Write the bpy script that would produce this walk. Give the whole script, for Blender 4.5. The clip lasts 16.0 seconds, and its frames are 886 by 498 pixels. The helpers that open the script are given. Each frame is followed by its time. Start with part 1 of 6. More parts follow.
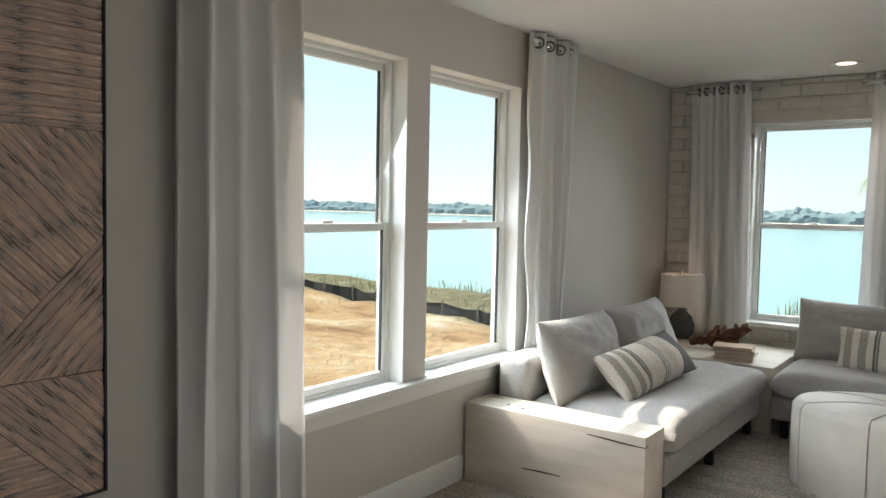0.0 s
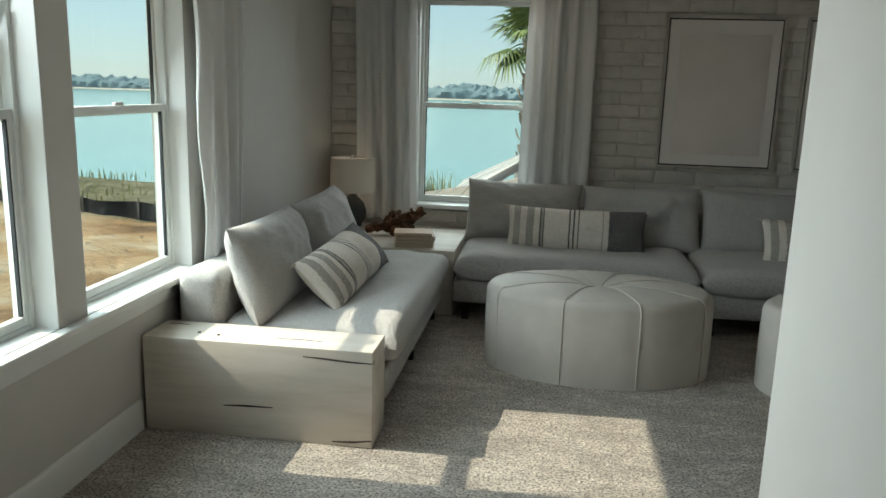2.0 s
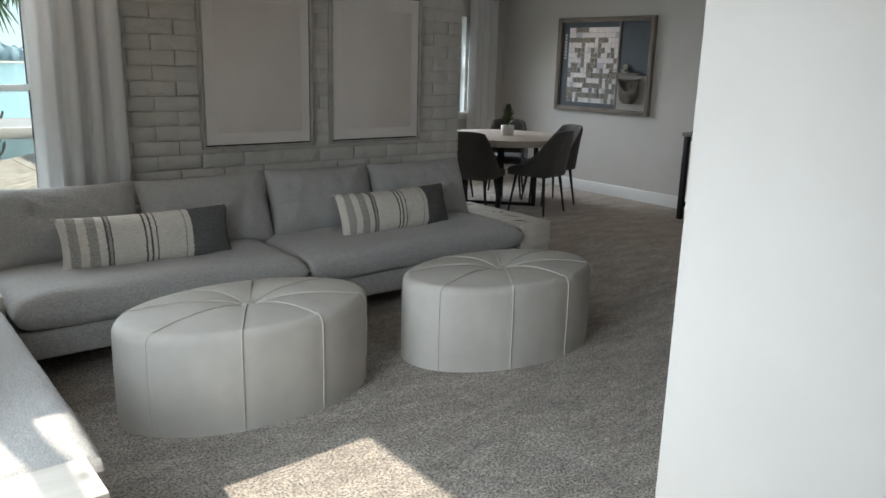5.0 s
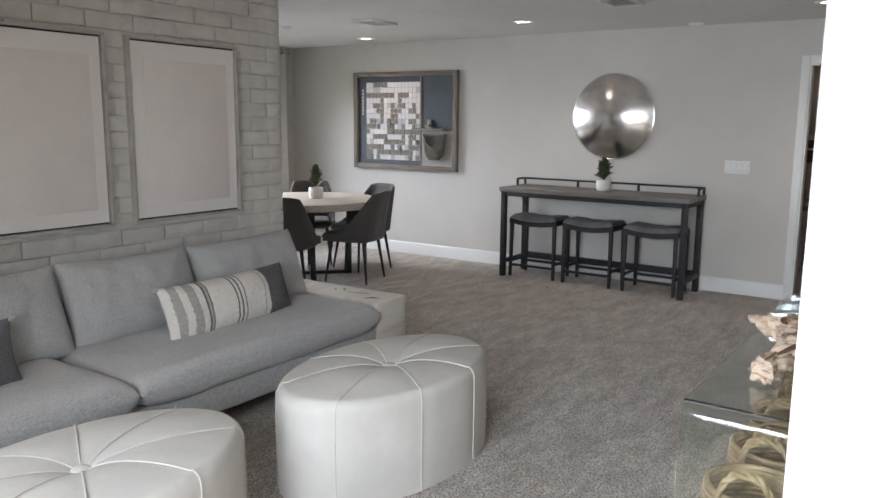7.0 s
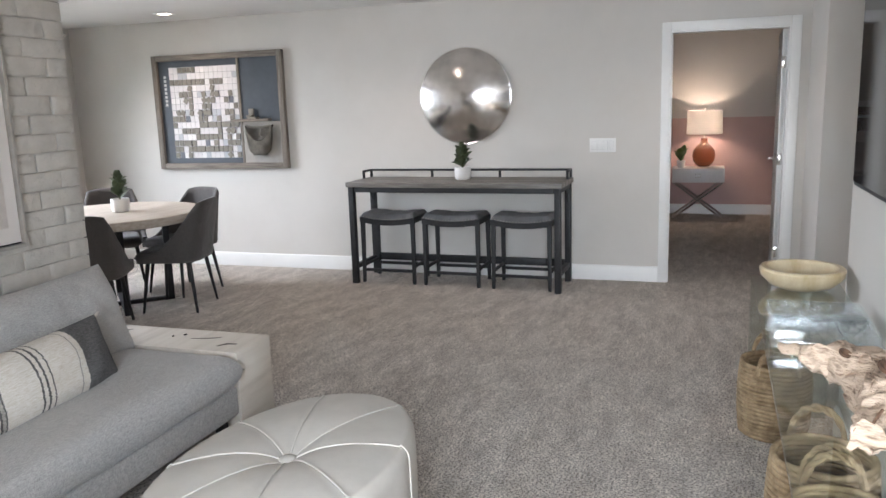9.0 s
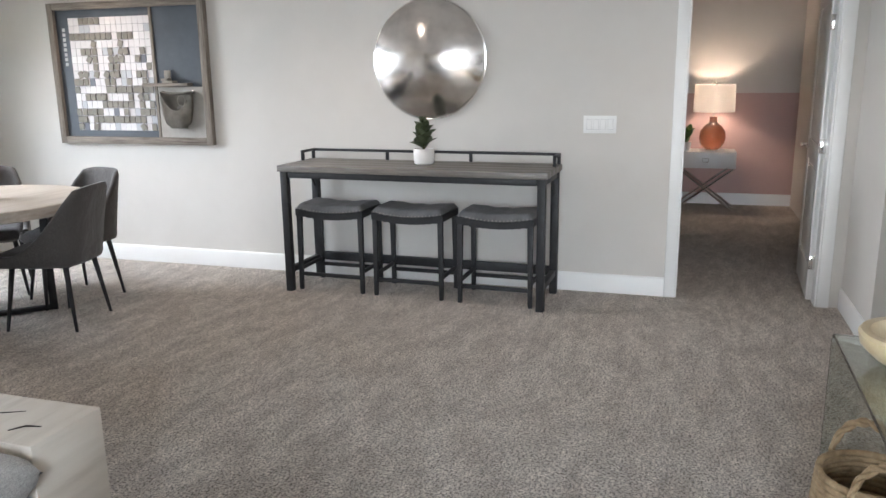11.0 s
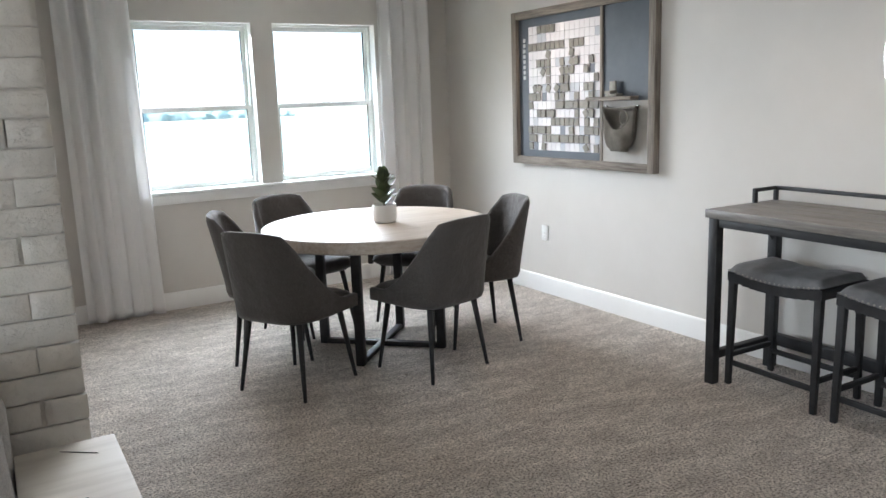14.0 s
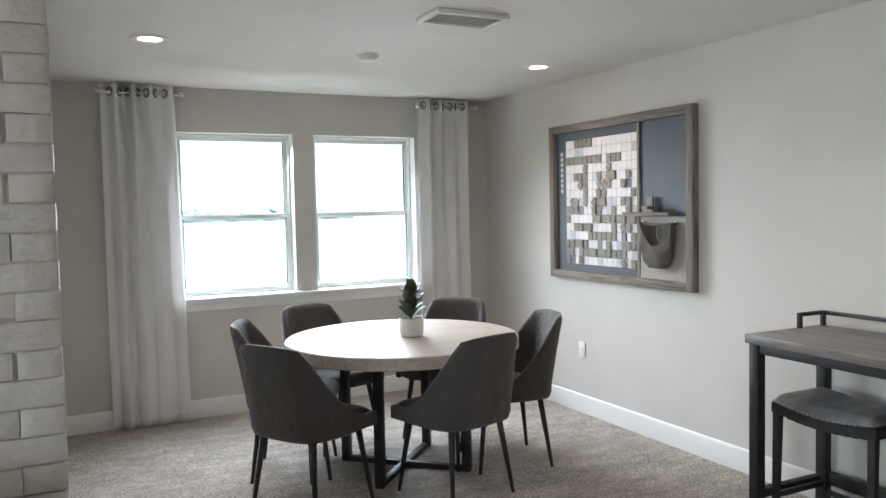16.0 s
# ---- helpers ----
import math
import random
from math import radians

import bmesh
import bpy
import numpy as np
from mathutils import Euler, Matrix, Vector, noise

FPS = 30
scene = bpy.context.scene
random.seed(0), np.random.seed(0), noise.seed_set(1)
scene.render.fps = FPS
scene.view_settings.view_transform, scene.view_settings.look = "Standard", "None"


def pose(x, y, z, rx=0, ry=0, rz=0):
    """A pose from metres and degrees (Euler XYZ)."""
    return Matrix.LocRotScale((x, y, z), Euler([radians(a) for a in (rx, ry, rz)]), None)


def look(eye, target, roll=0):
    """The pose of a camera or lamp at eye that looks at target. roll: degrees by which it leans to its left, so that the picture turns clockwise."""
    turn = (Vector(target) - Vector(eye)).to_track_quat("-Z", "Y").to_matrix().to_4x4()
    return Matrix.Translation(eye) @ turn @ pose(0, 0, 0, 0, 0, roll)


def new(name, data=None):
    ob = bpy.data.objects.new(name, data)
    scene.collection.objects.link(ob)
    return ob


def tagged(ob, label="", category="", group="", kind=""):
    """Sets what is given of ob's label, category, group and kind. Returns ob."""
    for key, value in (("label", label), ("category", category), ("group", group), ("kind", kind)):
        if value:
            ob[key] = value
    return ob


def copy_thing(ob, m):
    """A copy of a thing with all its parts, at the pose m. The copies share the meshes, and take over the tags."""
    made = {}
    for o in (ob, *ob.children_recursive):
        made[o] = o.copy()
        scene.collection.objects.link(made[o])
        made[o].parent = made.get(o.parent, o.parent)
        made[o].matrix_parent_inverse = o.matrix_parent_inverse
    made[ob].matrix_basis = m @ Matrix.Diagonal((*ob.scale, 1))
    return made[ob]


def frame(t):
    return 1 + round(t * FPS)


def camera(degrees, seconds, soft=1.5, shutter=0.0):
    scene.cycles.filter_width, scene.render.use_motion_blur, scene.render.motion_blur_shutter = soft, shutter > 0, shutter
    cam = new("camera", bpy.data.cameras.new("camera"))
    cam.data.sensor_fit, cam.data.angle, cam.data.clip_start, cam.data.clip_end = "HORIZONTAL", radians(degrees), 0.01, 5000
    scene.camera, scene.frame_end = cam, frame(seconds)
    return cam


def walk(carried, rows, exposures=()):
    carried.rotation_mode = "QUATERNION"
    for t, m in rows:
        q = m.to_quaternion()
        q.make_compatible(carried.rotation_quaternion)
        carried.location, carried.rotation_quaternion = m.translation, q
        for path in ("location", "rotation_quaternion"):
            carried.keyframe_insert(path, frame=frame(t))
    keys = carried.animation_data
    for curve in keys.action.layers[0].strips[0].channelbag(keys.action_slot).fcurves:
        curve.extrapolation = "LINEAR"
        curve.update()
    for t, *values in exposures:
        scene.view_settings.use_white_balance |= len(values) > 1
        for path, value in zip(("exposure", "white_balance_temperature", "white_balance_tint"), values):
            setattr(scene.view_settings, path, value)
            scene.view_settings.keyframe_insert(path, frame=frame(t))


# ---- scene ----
cam = camera(59.9, 16.0)
METRES, EYE, TILT, LEAN, TURN = 7.736, 1.417, 0.0, 0.0, 36.4
ROWS = [
    (0.0, 0.0, 0.0, 0.0, 0.06, -3.23, -1.15),
    (0.5, -0.0174, 0.0282, 0.0049, -9.44, -3.74, -0.1),
    (1.0, -0.0259, 0.0499, 0.0008, -18.27, -4.74, -0.34),
    (1.5, -0.0284, 0.0756, -0.0044, -24.65, -6.3, -0.43),
    (2.0, -0.0307, 0.0899, 0.0026, -28.37, -11.81, -1.66),
    (2.5, -0.0497, 0.0884, 0.0015, -32.62, -18.46, -1.65),
    (3.0, -0.0721, 0.1062, 0.003, -42.71, -17.9, -0.69),
    (3.5, -0.0904, 0.1491, 0.0028, -51.01, -15.9, -1.4),
    (4.0, -0.1069, 0.1906, 0.0028, -60.43, -16.14, -2.47),
    (4.5, -0.0966, 0.2301, 0.0084, -69.34, -16.04, -1.24),
    (5.0, -0.0773, 0.2679, 0.0135, -74.9, -13.75, -1.54),
    (7.5, 0.0283, 0.3659, 0.0147, -96.28, -9.15, -0.07),
    (8.0, 0.0609, 0.3709, 0.0161, -100.03, -8.88, 0.8),
    (8.5, 0.0993, 0.3863, 0.0161, -106.99, -9.46, 2.34),
    (11.0, 0.2903, 0.3102, 0.0088, -109.17, -12.82, 0.73),
    (11.5, 0.3273, 0.2841, 0.0087, -102.0, -13.86, 0.13),
    (12.0, 0.3623, 0.2576, 0.0074, -93.38, -15.23, -0.31),
    (12.5, 0.3973, 0.2382, 0.0055, -85.05, -15.75, 1.03),
    (13.0, 0.4249, 0.2164, 0.0054, -74.93, -13.28, 1.22),
    (13.5, 0.4496, 0.1987, 0.0049, -69.04, -11.86, 1.34),
    (14.0, 0.4718, 0.1928, 0.0049, -67.41, -10.91, 2.06),
    (14.5, 0.4853, 0.1857, 0.0082, -64.78, -7.39, 2.41),
    (15.0, 0.4913, 0.1814, 0.0111, -62.5, -3.61, 2.01),
    (15.5, 0.4931, 0.1812, 0.0116, -61.5, -2.52, 1.64),
    (16.0, 0.4948, 0.1818, 0.0106, -63.25, -3.1, 1.2),
]
walk(cam, [(t, pose(0, 0, EYE, TILT, LEAN, TURN) @ pose(METRES * x, METRES * y, METRES * z, 90 + pitch, roll, yaw)) for t, x, y, z, yaw, pitch, roll in ROWS],
     exposures=[(0, 0.92, 6450, 12), (0.5, 0.7, 6300, 6), (1.0, 0.45, 6000, 1), (1.5, 0.3, 6100, 1), (2.5, 0.4, 6300, 2), (4.0, 0.45, 6050, 2), (5.0, 0.9, 6050, 9), (6.5, 1.65, 6050, 13), (7.5, 2.05, 6050, 15), (11, 2.5, 6050, 13), (13, 2.45, 6050, 12), (16, 2.15, 6050, 11)])

# ---- light, sky, exposure ----
world = bpy.data.worlds.new("sky")
scene.world = world
world.use_nodes = True
wn = world.node_tree.nodes
sky = wn.new("ShaderNodeTexSky")
sky.sky_type = "NISHITA"
sky.sun_disc = False
sky.sun_elevation = radians(41.7)
sky.sun_rotation = radians(-90)
sky.air_density, sky.dust_density, sky.ozone_density = 1.0, 0.25, 2.5
wn["Background"].inputs["Strength"].default_value = 0.10
haze = wn.new("ShaderNodeMix")
haze.data_type = "RGBA"
haze.inputs[0].default_value = 0.6
haze.inputs[7].default_value = (5.6, 6.7, 7.2, 1)
world.node_tree.links.new(sky.outputs[0], haze.inputs[6])
world.node_tree.links.new(haze.outputs[2], wn["Background"].inputs["Color"])

sun = new("sun", bpy.data.lights.new("sun", "SUN"))
sun.data.energy, sun.data.angle, sun.data.color = 5.0, radians(0.6), (1.0, 0.87, 0.69)
sun.matrix_world = look((-30, 0, 26.8), (0, 0.75, 0))


def window_light(name, m, w, h, power, tint=(0.93, 0.97, 1.0)):
    lamp = new(name, bpy.data.lights.new(name, "AREA"))
    lamp.data.shape, lamp.data.size, lamp.data.size_y = "RECTANGLE", w, h
    lamp.data.energy, lamp.data.color, lamp.data.spread = power, tint, radians(115)
    lamp.matrix_world = m
    return lamp


# sky light entering at the window openings
window_light("skylight_west", look((-2.46, 2.93, 1.35), (0, 2.93, 0.2)), 1.46, 1.48, 25, (0.91, 0.97, 1.0))
window_light("skylight_north", look((-1.16, 6.46, 1.35), (-1.16, 4.3, 0.3)), 0.8, 1.42, 8.5, (0.91, 0.97, 1.0))
window_light("skylight_dining", look((3.98, 9.5, 1.5), (3.98, 7.4, 0.2)), 1.6, 1.15, 23)

# ---- materials ----


def mat(name, rough=0.6, metal=0.0, spec=0.5):
    m = bpy.data.materials.new(name)
    m.use_nodes = True
    b = m.node_tree.nodes["Principled BSDF"]
    b.inputs["Roughness"].default_value = rough
    b.inputs["Metallic"].default_value = metal
    b.inputs["Specular IOR Level"].default_value = spec
    return m, m.node_tree.nodes, m.node_tree.links, b


def ramp(n, l, fac, stops):
    r = n.new("ShaderNodeValToRGB")
    while len(r.color_ramp.elements) < len(stops):
        r.color_ramp.elements.new(0.5)
    for e, (p, c) in zip(r.color_ramp.elements, stops):
        e.position, e.color = p, (*c, 1)
    l.new(fac, r.inputs[0])
    return r.outputs[0]


def coords(n, l, scale=(1, 1, 1), kind="Object", rot=(0, 0, 0)):
    tc, mp = n.new("ShaderNodeTexCoord"), n.new("ShaderNodeMapping")
    mp.inputs["Scale"].default_value = scale
    mp.inputs["Rotation"].default_value = rot
    l.new(tc.outputs[kind], mp.inputs["Vector"])
    return mp.outputs[0]


def world_coords(n, l, scale=(1, 1, 1), rot=(0, 0, 0)):
    g, mp = n.new("ShaderNodeNewGeometry"), n.new("ShaderNodeMapping")
    mp.inputs["Scale"].default_value = scale
    mp.inputs["Rotation"].default_value = rot
    l.new(g.outputs["Position"], mp.inputs["Vector"])
    return mp.outputs[0]


def noise_tex(n, l, vec, scale, detail=4, rough=0.6):
    t = n.new("ShaderNodeTexNoise")
    t.inputs["Scale"].default_value, t.inputs["Detail"].default_value, t.inputs["Roughness"].default_value = scale, detail, rough
    l.new(vec, t.inputs["Vector"])
    return t.outputs["Fac"]


def bump(n, l, b, height, strength, dist=0.01, normal=None):
    bp = n.new("ShaderNodeBump")
    bp.inputs["Strength"].default_value, bp.inputs["Distance"].default_value = strength, dist
    l.new(height, bp.inputs["Height"])
    if normal:
        l.new(normal, bp.inputs["Normal"])
    l.new(bp.outputs[0], b.inputs["Normal"])
    return bp.outputs[0]


def mottled(name, c0, c1, scale=3.0, rough=0.6, metal=0.0, bscale=120, bstr=0.15, bdist=0.003, spec=0.5, spread=(0.35, 0.65), stretch=(1, 1, 1)):
    """Two tones mixed by noise, with fine relief."""
    m, n, l, b = mat(name, rough, metal, spec)
    v = world_coords(n, l, stretch)
    l.new(ramp(n, l, noise_tex(n, l, v, scale, 6), [(spread[0], c0), (spread[1], c1)]), b.inputs["Base Color"])
    if bstr:
        bump(n, l, b, noise_tex(n, l, v, bscale, 3), bstr, bdist)
    return m


def local(name, c0, c1, scale, stretch=(1, 1, 1), rough=0.6, metal=0.0, bscale=60, bstr=0.2, bdist=0.003, spec=0.5, spread=(0.35, 0.65)):
    """As mottled, but carried by the object."""
    m, n, l, b = mat(name, rough, metal, spec)
    v = coords(n, l, stretch)
    l.new(ramp(n, l, noise_tex(n, l, v, scale, 6), [(spread[0], c0), (spread[1], c1)]), b.inputs["Base Color"])
    if bstr:
        bump(n, l, b, noise_tex(n, l, v, bscale, 3), bstr, bdist)
    return m


PAINT = mottled("wall_paint", (0.59, 0.565, 0.525), (0.63, 0.605, 0.565), 1.5, 0.75, bscale=260, bstr=0.10, bdist=0.002)
CEIL = mottled("ceiling_paint", (0.74, 0.73, 0.71), (0.78, 0.77, 0.75), 1.5, 0.9, bscale=90, bstr=0.25, bdist=0.003)
TRIM = mottled("white_trim", (0.78, 0.78, 0.76), (0.82, 0.82, 0.80), 2, 0.38, bscale=60, bstr=0.03)
VINYL = mottled("window_vinyl", (0.74, 0.76, 0.74), (0.80, 0.81, 0.79), 3, 0.35, bstr=0.0)
BLACK = mottled("black_metal", (0.015, 0.015, 0.016), (0.026, 0.026, 0.027), 14, 0.5, bscale=400, bstr=0.05, spec=0.35)
CHROME = mat("chrome", 0.16, 1.0)[0]
CHROME.node_tree.nodes["Principled BSDF"].inputs["Base Color"].default_value = (0.75, 0.74, 0.72, 1)
PINK = mottled("pink_paint", (0.52, 0.36, 0.33), (0.56, 0.39, 0.36), 2, 0.75, bscale=260, bstr=0.1, bdist=0.002)
SCREENGREY = mottled("duct_and_gap_grey", (0.25, 0.25, 0.25), (0.32, 0.32, 0.32), 8, 0.7, bstr=0)
GASKET = mottled("dark_gasket", (0.02, 0.022, 0.025), (0.03, 0.03, 0.032), 20, 0.6, bstr=0)


def carpet_material():
    m, n, l, b = mat("carpet", 0.95, 0, 0.15)
    v = world_coords(n, l)
    fine = noise_tex(n, l, v, 95, 5, 0.78)
    mid = noise_tex(n, l, v, 24, 4, 0.65)
    vac = noise_tex(n, l, world_coords(n, l, (1.0, 2.6, 1), (0, 0, 0.62)), 3.6, 6, 0.68)
    out = ramp(n, l, fine, [(0.40, (0.12, 0.102, 0.086)), (0.475, (0.62, 0.55, 0.475)), (0.55, (1.0, 0.925, 0.83))])
    for height, stops in ((mid, [(0.36, (0.74, 0.73, 0.72)), (0.60, (1.0, 1.0, 1.0))]), (vac, [(0.40, (0.72, 0.705, 0.695)), (0.60, (1.0, 1.0, 1.0))])):
        mx = n.new("ShaderNodeMix")
        mx.data_type, mx.blend_type = "RGBA", "MULTIPLY"
        mx.inputs[0].default_value = 1
        l.new(out, mx.inputs[6])
        l.new(ramp(n, l, height, stops), mx.inputs[7])
        out = mx.outputs[2]
    l.new(out, b.inputs["Base Color"])
    n1 = bump(n, l, b, mid, 0.7, 0.025)
    bump(n, l, b, fine, 1.0, 0.02, n1)
    b.inputs["Sheen Weight"].default_value = 0.25
    return m


CARPET = carpet_material()


def brick_material():
    m, n, l, b = mat("painted_brick", 0.62, 0, 0.35)
    v = world_coords(n, l)
    l.new(ramp(n, l, noise_tex(n, l, v, 9, 5), [(0.3, (0.60, 0.57, 0.52)), (0.7, (0.69, 0.655, 0.60))]), b.inputs["Base Color"])
    # worn, pitted patches between smooth paint
    mask = ramp(n, l, noise_tex(n, l, world_coords(n, l, (1, 1, 1.5)), 7.5, 3), [(0.46, (0, 0, 0)), (0.60, (1, 1, 1))])
    pits = ramp(n, l, noise_tex(n, l, world_coords(n, l, (1, 1, 2.2)), 34, 7, 0.7), [(0.38, (0, 0, 0)), (0.47, (1, 1, 1))])
    mul = n.new("ShaderNodeMix")
    mul.data_type = "RGBA"
    l.new(mask, mul.inputs[0])
    mul.inputs[6].default_value = (1, 1, 1, 1)
    l.new(pits, mul.inputs[7])
    n1 = bump(n, l, b, noise_tex(n, l, v, 16, 5, 0.6), 0.7, 0.018)
    n2 = bump(n, l, b, mul.outputs[2], 0.5, 0.006, n1)
    bump(n, l, b, noise_tex(n, l, v, 130, 4), 0.3, 0.003, n2)
    return m


BRICK = brick_material()


def weave_material(name, c0, c1, scale=330):
    """Coarse woven upholstery."""
    m, n, l, b = mat(name, 0.92, 0, 0.2)
    va, vb = coords(n, l, (1, 6, 6)), coords(n, l, (6, 6, 1))
    a, c = noise_tex(n, l, va, scale / 8, 4, 0.7), noise_tex(n, l, vb, scale / 8, 4, 0.7)
    ad = n.new("ShaderNodeMath")
    ad.operation = "ADD"
    l.new(a, ad.inputs[0])
    l.new(c, ad.inputs[1])
    hf = n.new("ShaderNodeMath")
    hf.operation = "MULTIPLY"
    hf.inputs[1].default_value = 0.5
    l.new(ad.outputs[0], hf.inputs[0])
    l.new(ramp(n, l, hf.outputs[0], [(0.36, c0), (0.64, c1)]), b.inputs["Base Color"])
    n1 = bump(n, l, b, noise_tex(n, l, coords(n, l, (1, 1.6, 1.6)), 7, 4), 0.45, 0.03)
    bump(n, l, b, hf.outputs[0], 0.5, 0.004, n1)
    b.inputs["Sheen Weight"].default_value = 0.2
    return m


SOFA = weave_material("grey_weave", (0.26, 0.253, 0.243), (0.60, 0.588, 0.566), 480)
CHAIRCLOTH = weave_material("charcoal_weave", (0.050, 0.046, 0.044), (0.10, 0.092, 0.087), 420)
SEATLEATHER = local("grey_leather", (0.12, 0.118, 0.12), (0.21, 0.204, 0.204), 9, rough=0.55, bscale=35, bstr=0.35, bdist=0.006)
LEATHER = local("cream_leather", (0.50, 0.475, 0.43), (0.60, 0.57, 0.52), 3, rough=0.62, bscale=18, bstr=0.16, bdist=0.006)
PIPING = local("cream_piping", (0.56, 0.535, 0.485), (0.64, 0.61, 0.555), 9, rough=0.6, bstr=0)


def curtain_material():
    m, n, l, b = mat("linen_curtain", 0.9, 0, 0.1)
    v = coords(n, l, (40, 40, 3))
    l.new(ramp(n, l, noise_tex(n, l, v, 18, 4), [(0.3, (0.86, 0.855, 0.845)), (0.7, (0.93, 0.925, 0.915))]), b.inputs["Base Color"])
    bump(n, l, b, noise_tex(n, l, coords(n, l, (60, 60, 12)), 22, 3), 0.2, 0.002)
    t = n.new("ShaderNodeBsdfTranslucent")
    t.inputs[0].default_value = (0.90, 0.89, 0.88, 1)
    mix = n.new("ShaderNodeMixShader")
    mix.inputs[0].default_value = 0.24
    l.new(b.outputs[0], mix.inputs[1])
    l.new(t.outputs[0], mix.inputs[2])
    clear, sheer = n.new("ShaderNodeBsdfTransparent"), n.new("ShaderNodeMixShader")
    sheer.inputs[0].default_value = 0.07
    l.new(mix.outputs[0], sheer.inputs[1])
    l.new(clear.outputs[0], sheer.inputs[2])
    l.new(sheer.outputs[0], n["Material Output"].inputs["Surface"])
    return m


CURTAIN = curtain_material()


def wood_material(name, c0, c1, c2, axis=0, scale=5.0, rough=0.55, stretch=14, bstr=0.15):
    """Straight grain along one local axis."""
    m, n, l, b = mat(name, rough, 0, 0.4)
    s = [stretch, stretch, stretch]
    s[axis] = 0.8
    v = coords(n, l, s)
    g = noise_tex(n, l, v, scale, 7, 0.65)
    w = noise_tex(n, l, coords(n, l), 2.5, 3)
    l.new(ramp(n, l, g, [(0.3, c0), (0.5, c1), (0.72, c2)]), b.inputs["Base Color"])
    n1 = bump(n, l, b, g, bstr, 0.004)
    bump(n, l, b, w, 0.05, 0.01, n1)
    return m


WHITEWOOD = wood_material("whitewashed_wood", (0.55, 0.495, 0.425), (0.65, 0.595, 0.52), (0.71, 0.66, 0.585), 0, 2.0, 0.6, 7, 0.08)
OAK = wood_material("bleached_oak", (0.33, 0.275, 0.225), (0.42, 0.365, 0.305), (0.50, 0.445, 0.385), 0, 4, 0.45, 12, 0.08)
GREYWOOD = wood_material("grey_plank", (0.095, 0.084, 0.074), (0.165, 0.15, 0.133), (0.25, 0.23, 0.208), 1, 5, 0.42, 16)
BARN = wood_material("weathered_wood", (0.09, 0.075, 0.06), (0.20, 0.17, 0.14), (0.30, 0.265, 0.225), 1, 5, 0.75, 16, 0.3)
BARNV = wood_material("weathered_wood_upright", (0.09, 0.075, 0.06), (0.20, 0.17, 0.14), (0.30, 0.265, 0.225), 2, 5, 0.75, 16, 0.3)


def glass_material(name, tint=(1, 1, 1), rough=0.0, ior=1.45):
    m, n, l, b = mat(name, rough)
    b.inputs["Base Color"].default_value = (*tint, 1)
    b.inputs["Transmission Weight"].default_value = 1
    b.inputs["IOR"].default_value = ior
    return m


def pane_material():
    """Thin window glass: clear, with a faint reflection."""
    m, n, l, b = mat("window_glass", 0.02)
    tr, gl, mix = n.new("ShaderNodeBsdfTransparent"), n.new("ShaderNodeBsdfGlossy"), n.new("ShaderNodeMixShader")
    tr.inputs[0].default_value = (0.93, 0.97, 0.96, 1)
    gl.inputs["Roughness"].default_value = 0.01
    mix.inputs[0].default_value = 0.03
    l.new(tr.outputs[0], mix.inputs[1])
    l.new(gl.outputs[0], mix.inputs[2])
    l.new(mix.outputs[0], n["Material Output"].inputs["Surface"])
    return m


PANE = pane_material()
TABLEGLASS = glass_material("table_glass", (0.80, 0.86, 0.82))

# ---- building helpers ----


def add_box(bm, x0, x1, y0, y1, z0, z1, bev=0.0, seg=2):
    r = bmesh.ops.create_cube(bm, size=1)
    bmesh.ops.scale(bm, vec=(x1 - x0, y1 - y0, z1 - z0), verts=r["verts"])
    bmesh.ops.translate(bm, vec=((x0 + x1) / 2, (y0 + y1) / 2, (z0 + z1) / 2), verts=r["verts"])
    if bev:
        es = list({e for v in r["verts"] for e in v.link_edges})
        bmesh.ops.bevel(bm, geom=es, offset=bev, segments=seg, affect="EDGES", profile=0.5)
    return bm


def box(*a, **k):
    return add_box(bmesh.new(), *a, **k)


def finish(ob, bm, material, smooth=True, angle=40):
    bmesh.ops.recalc_face_normals(bm, faces=bm.faces)
    if smooth:
        lim = radians(angle)
        for f in bm.faces:
            f.smooth = True
        for e in bm.edges:
            if len(e.link_faces) == 2 and e.calc_face_angle(0) > lim:
                e.smooth = False
    bm.to_mesh(ob.data)
    bm.free()
    if material:
        ob.data.materials.append(material)
    return ob


def thing(name, label, category, group="", kind="", at=(0, 0, 0), rz=0):
    """An empty that carries a thing's parts."""
    ob = new(name)
    ob.empty_display_size = 0.1
    ob.matrix_basis = pose(*at, 0, 0, rz)
    return tagged(ob, label, category, group, kind)


def part(name, bm, material, parent, label="", at=(0, 0, 0), rot=(0, 0, 0), smooth=True, angle=40):
    ob = finish(new(name, bpy.data.meshes.new(name)), bm, material, smooth, angle)
    ob.parent = parent
    ob.matrix_basis = pose(*at, *rot)
    if label:
        ob["label"] = label
    return ob


def solo(name, bm, material, label="", category="", group="", kind="", at=(0, 0, 0), rot=(0, 0, 0), smooth=True, angle=40):
    ob = finish(new(name, bpy.data.meshes.new(name)), bm, material, smooth, angle)
    ob.matrix_basis = pose(*at, *rot)
    return tagged(ob, label, category, group, kind)


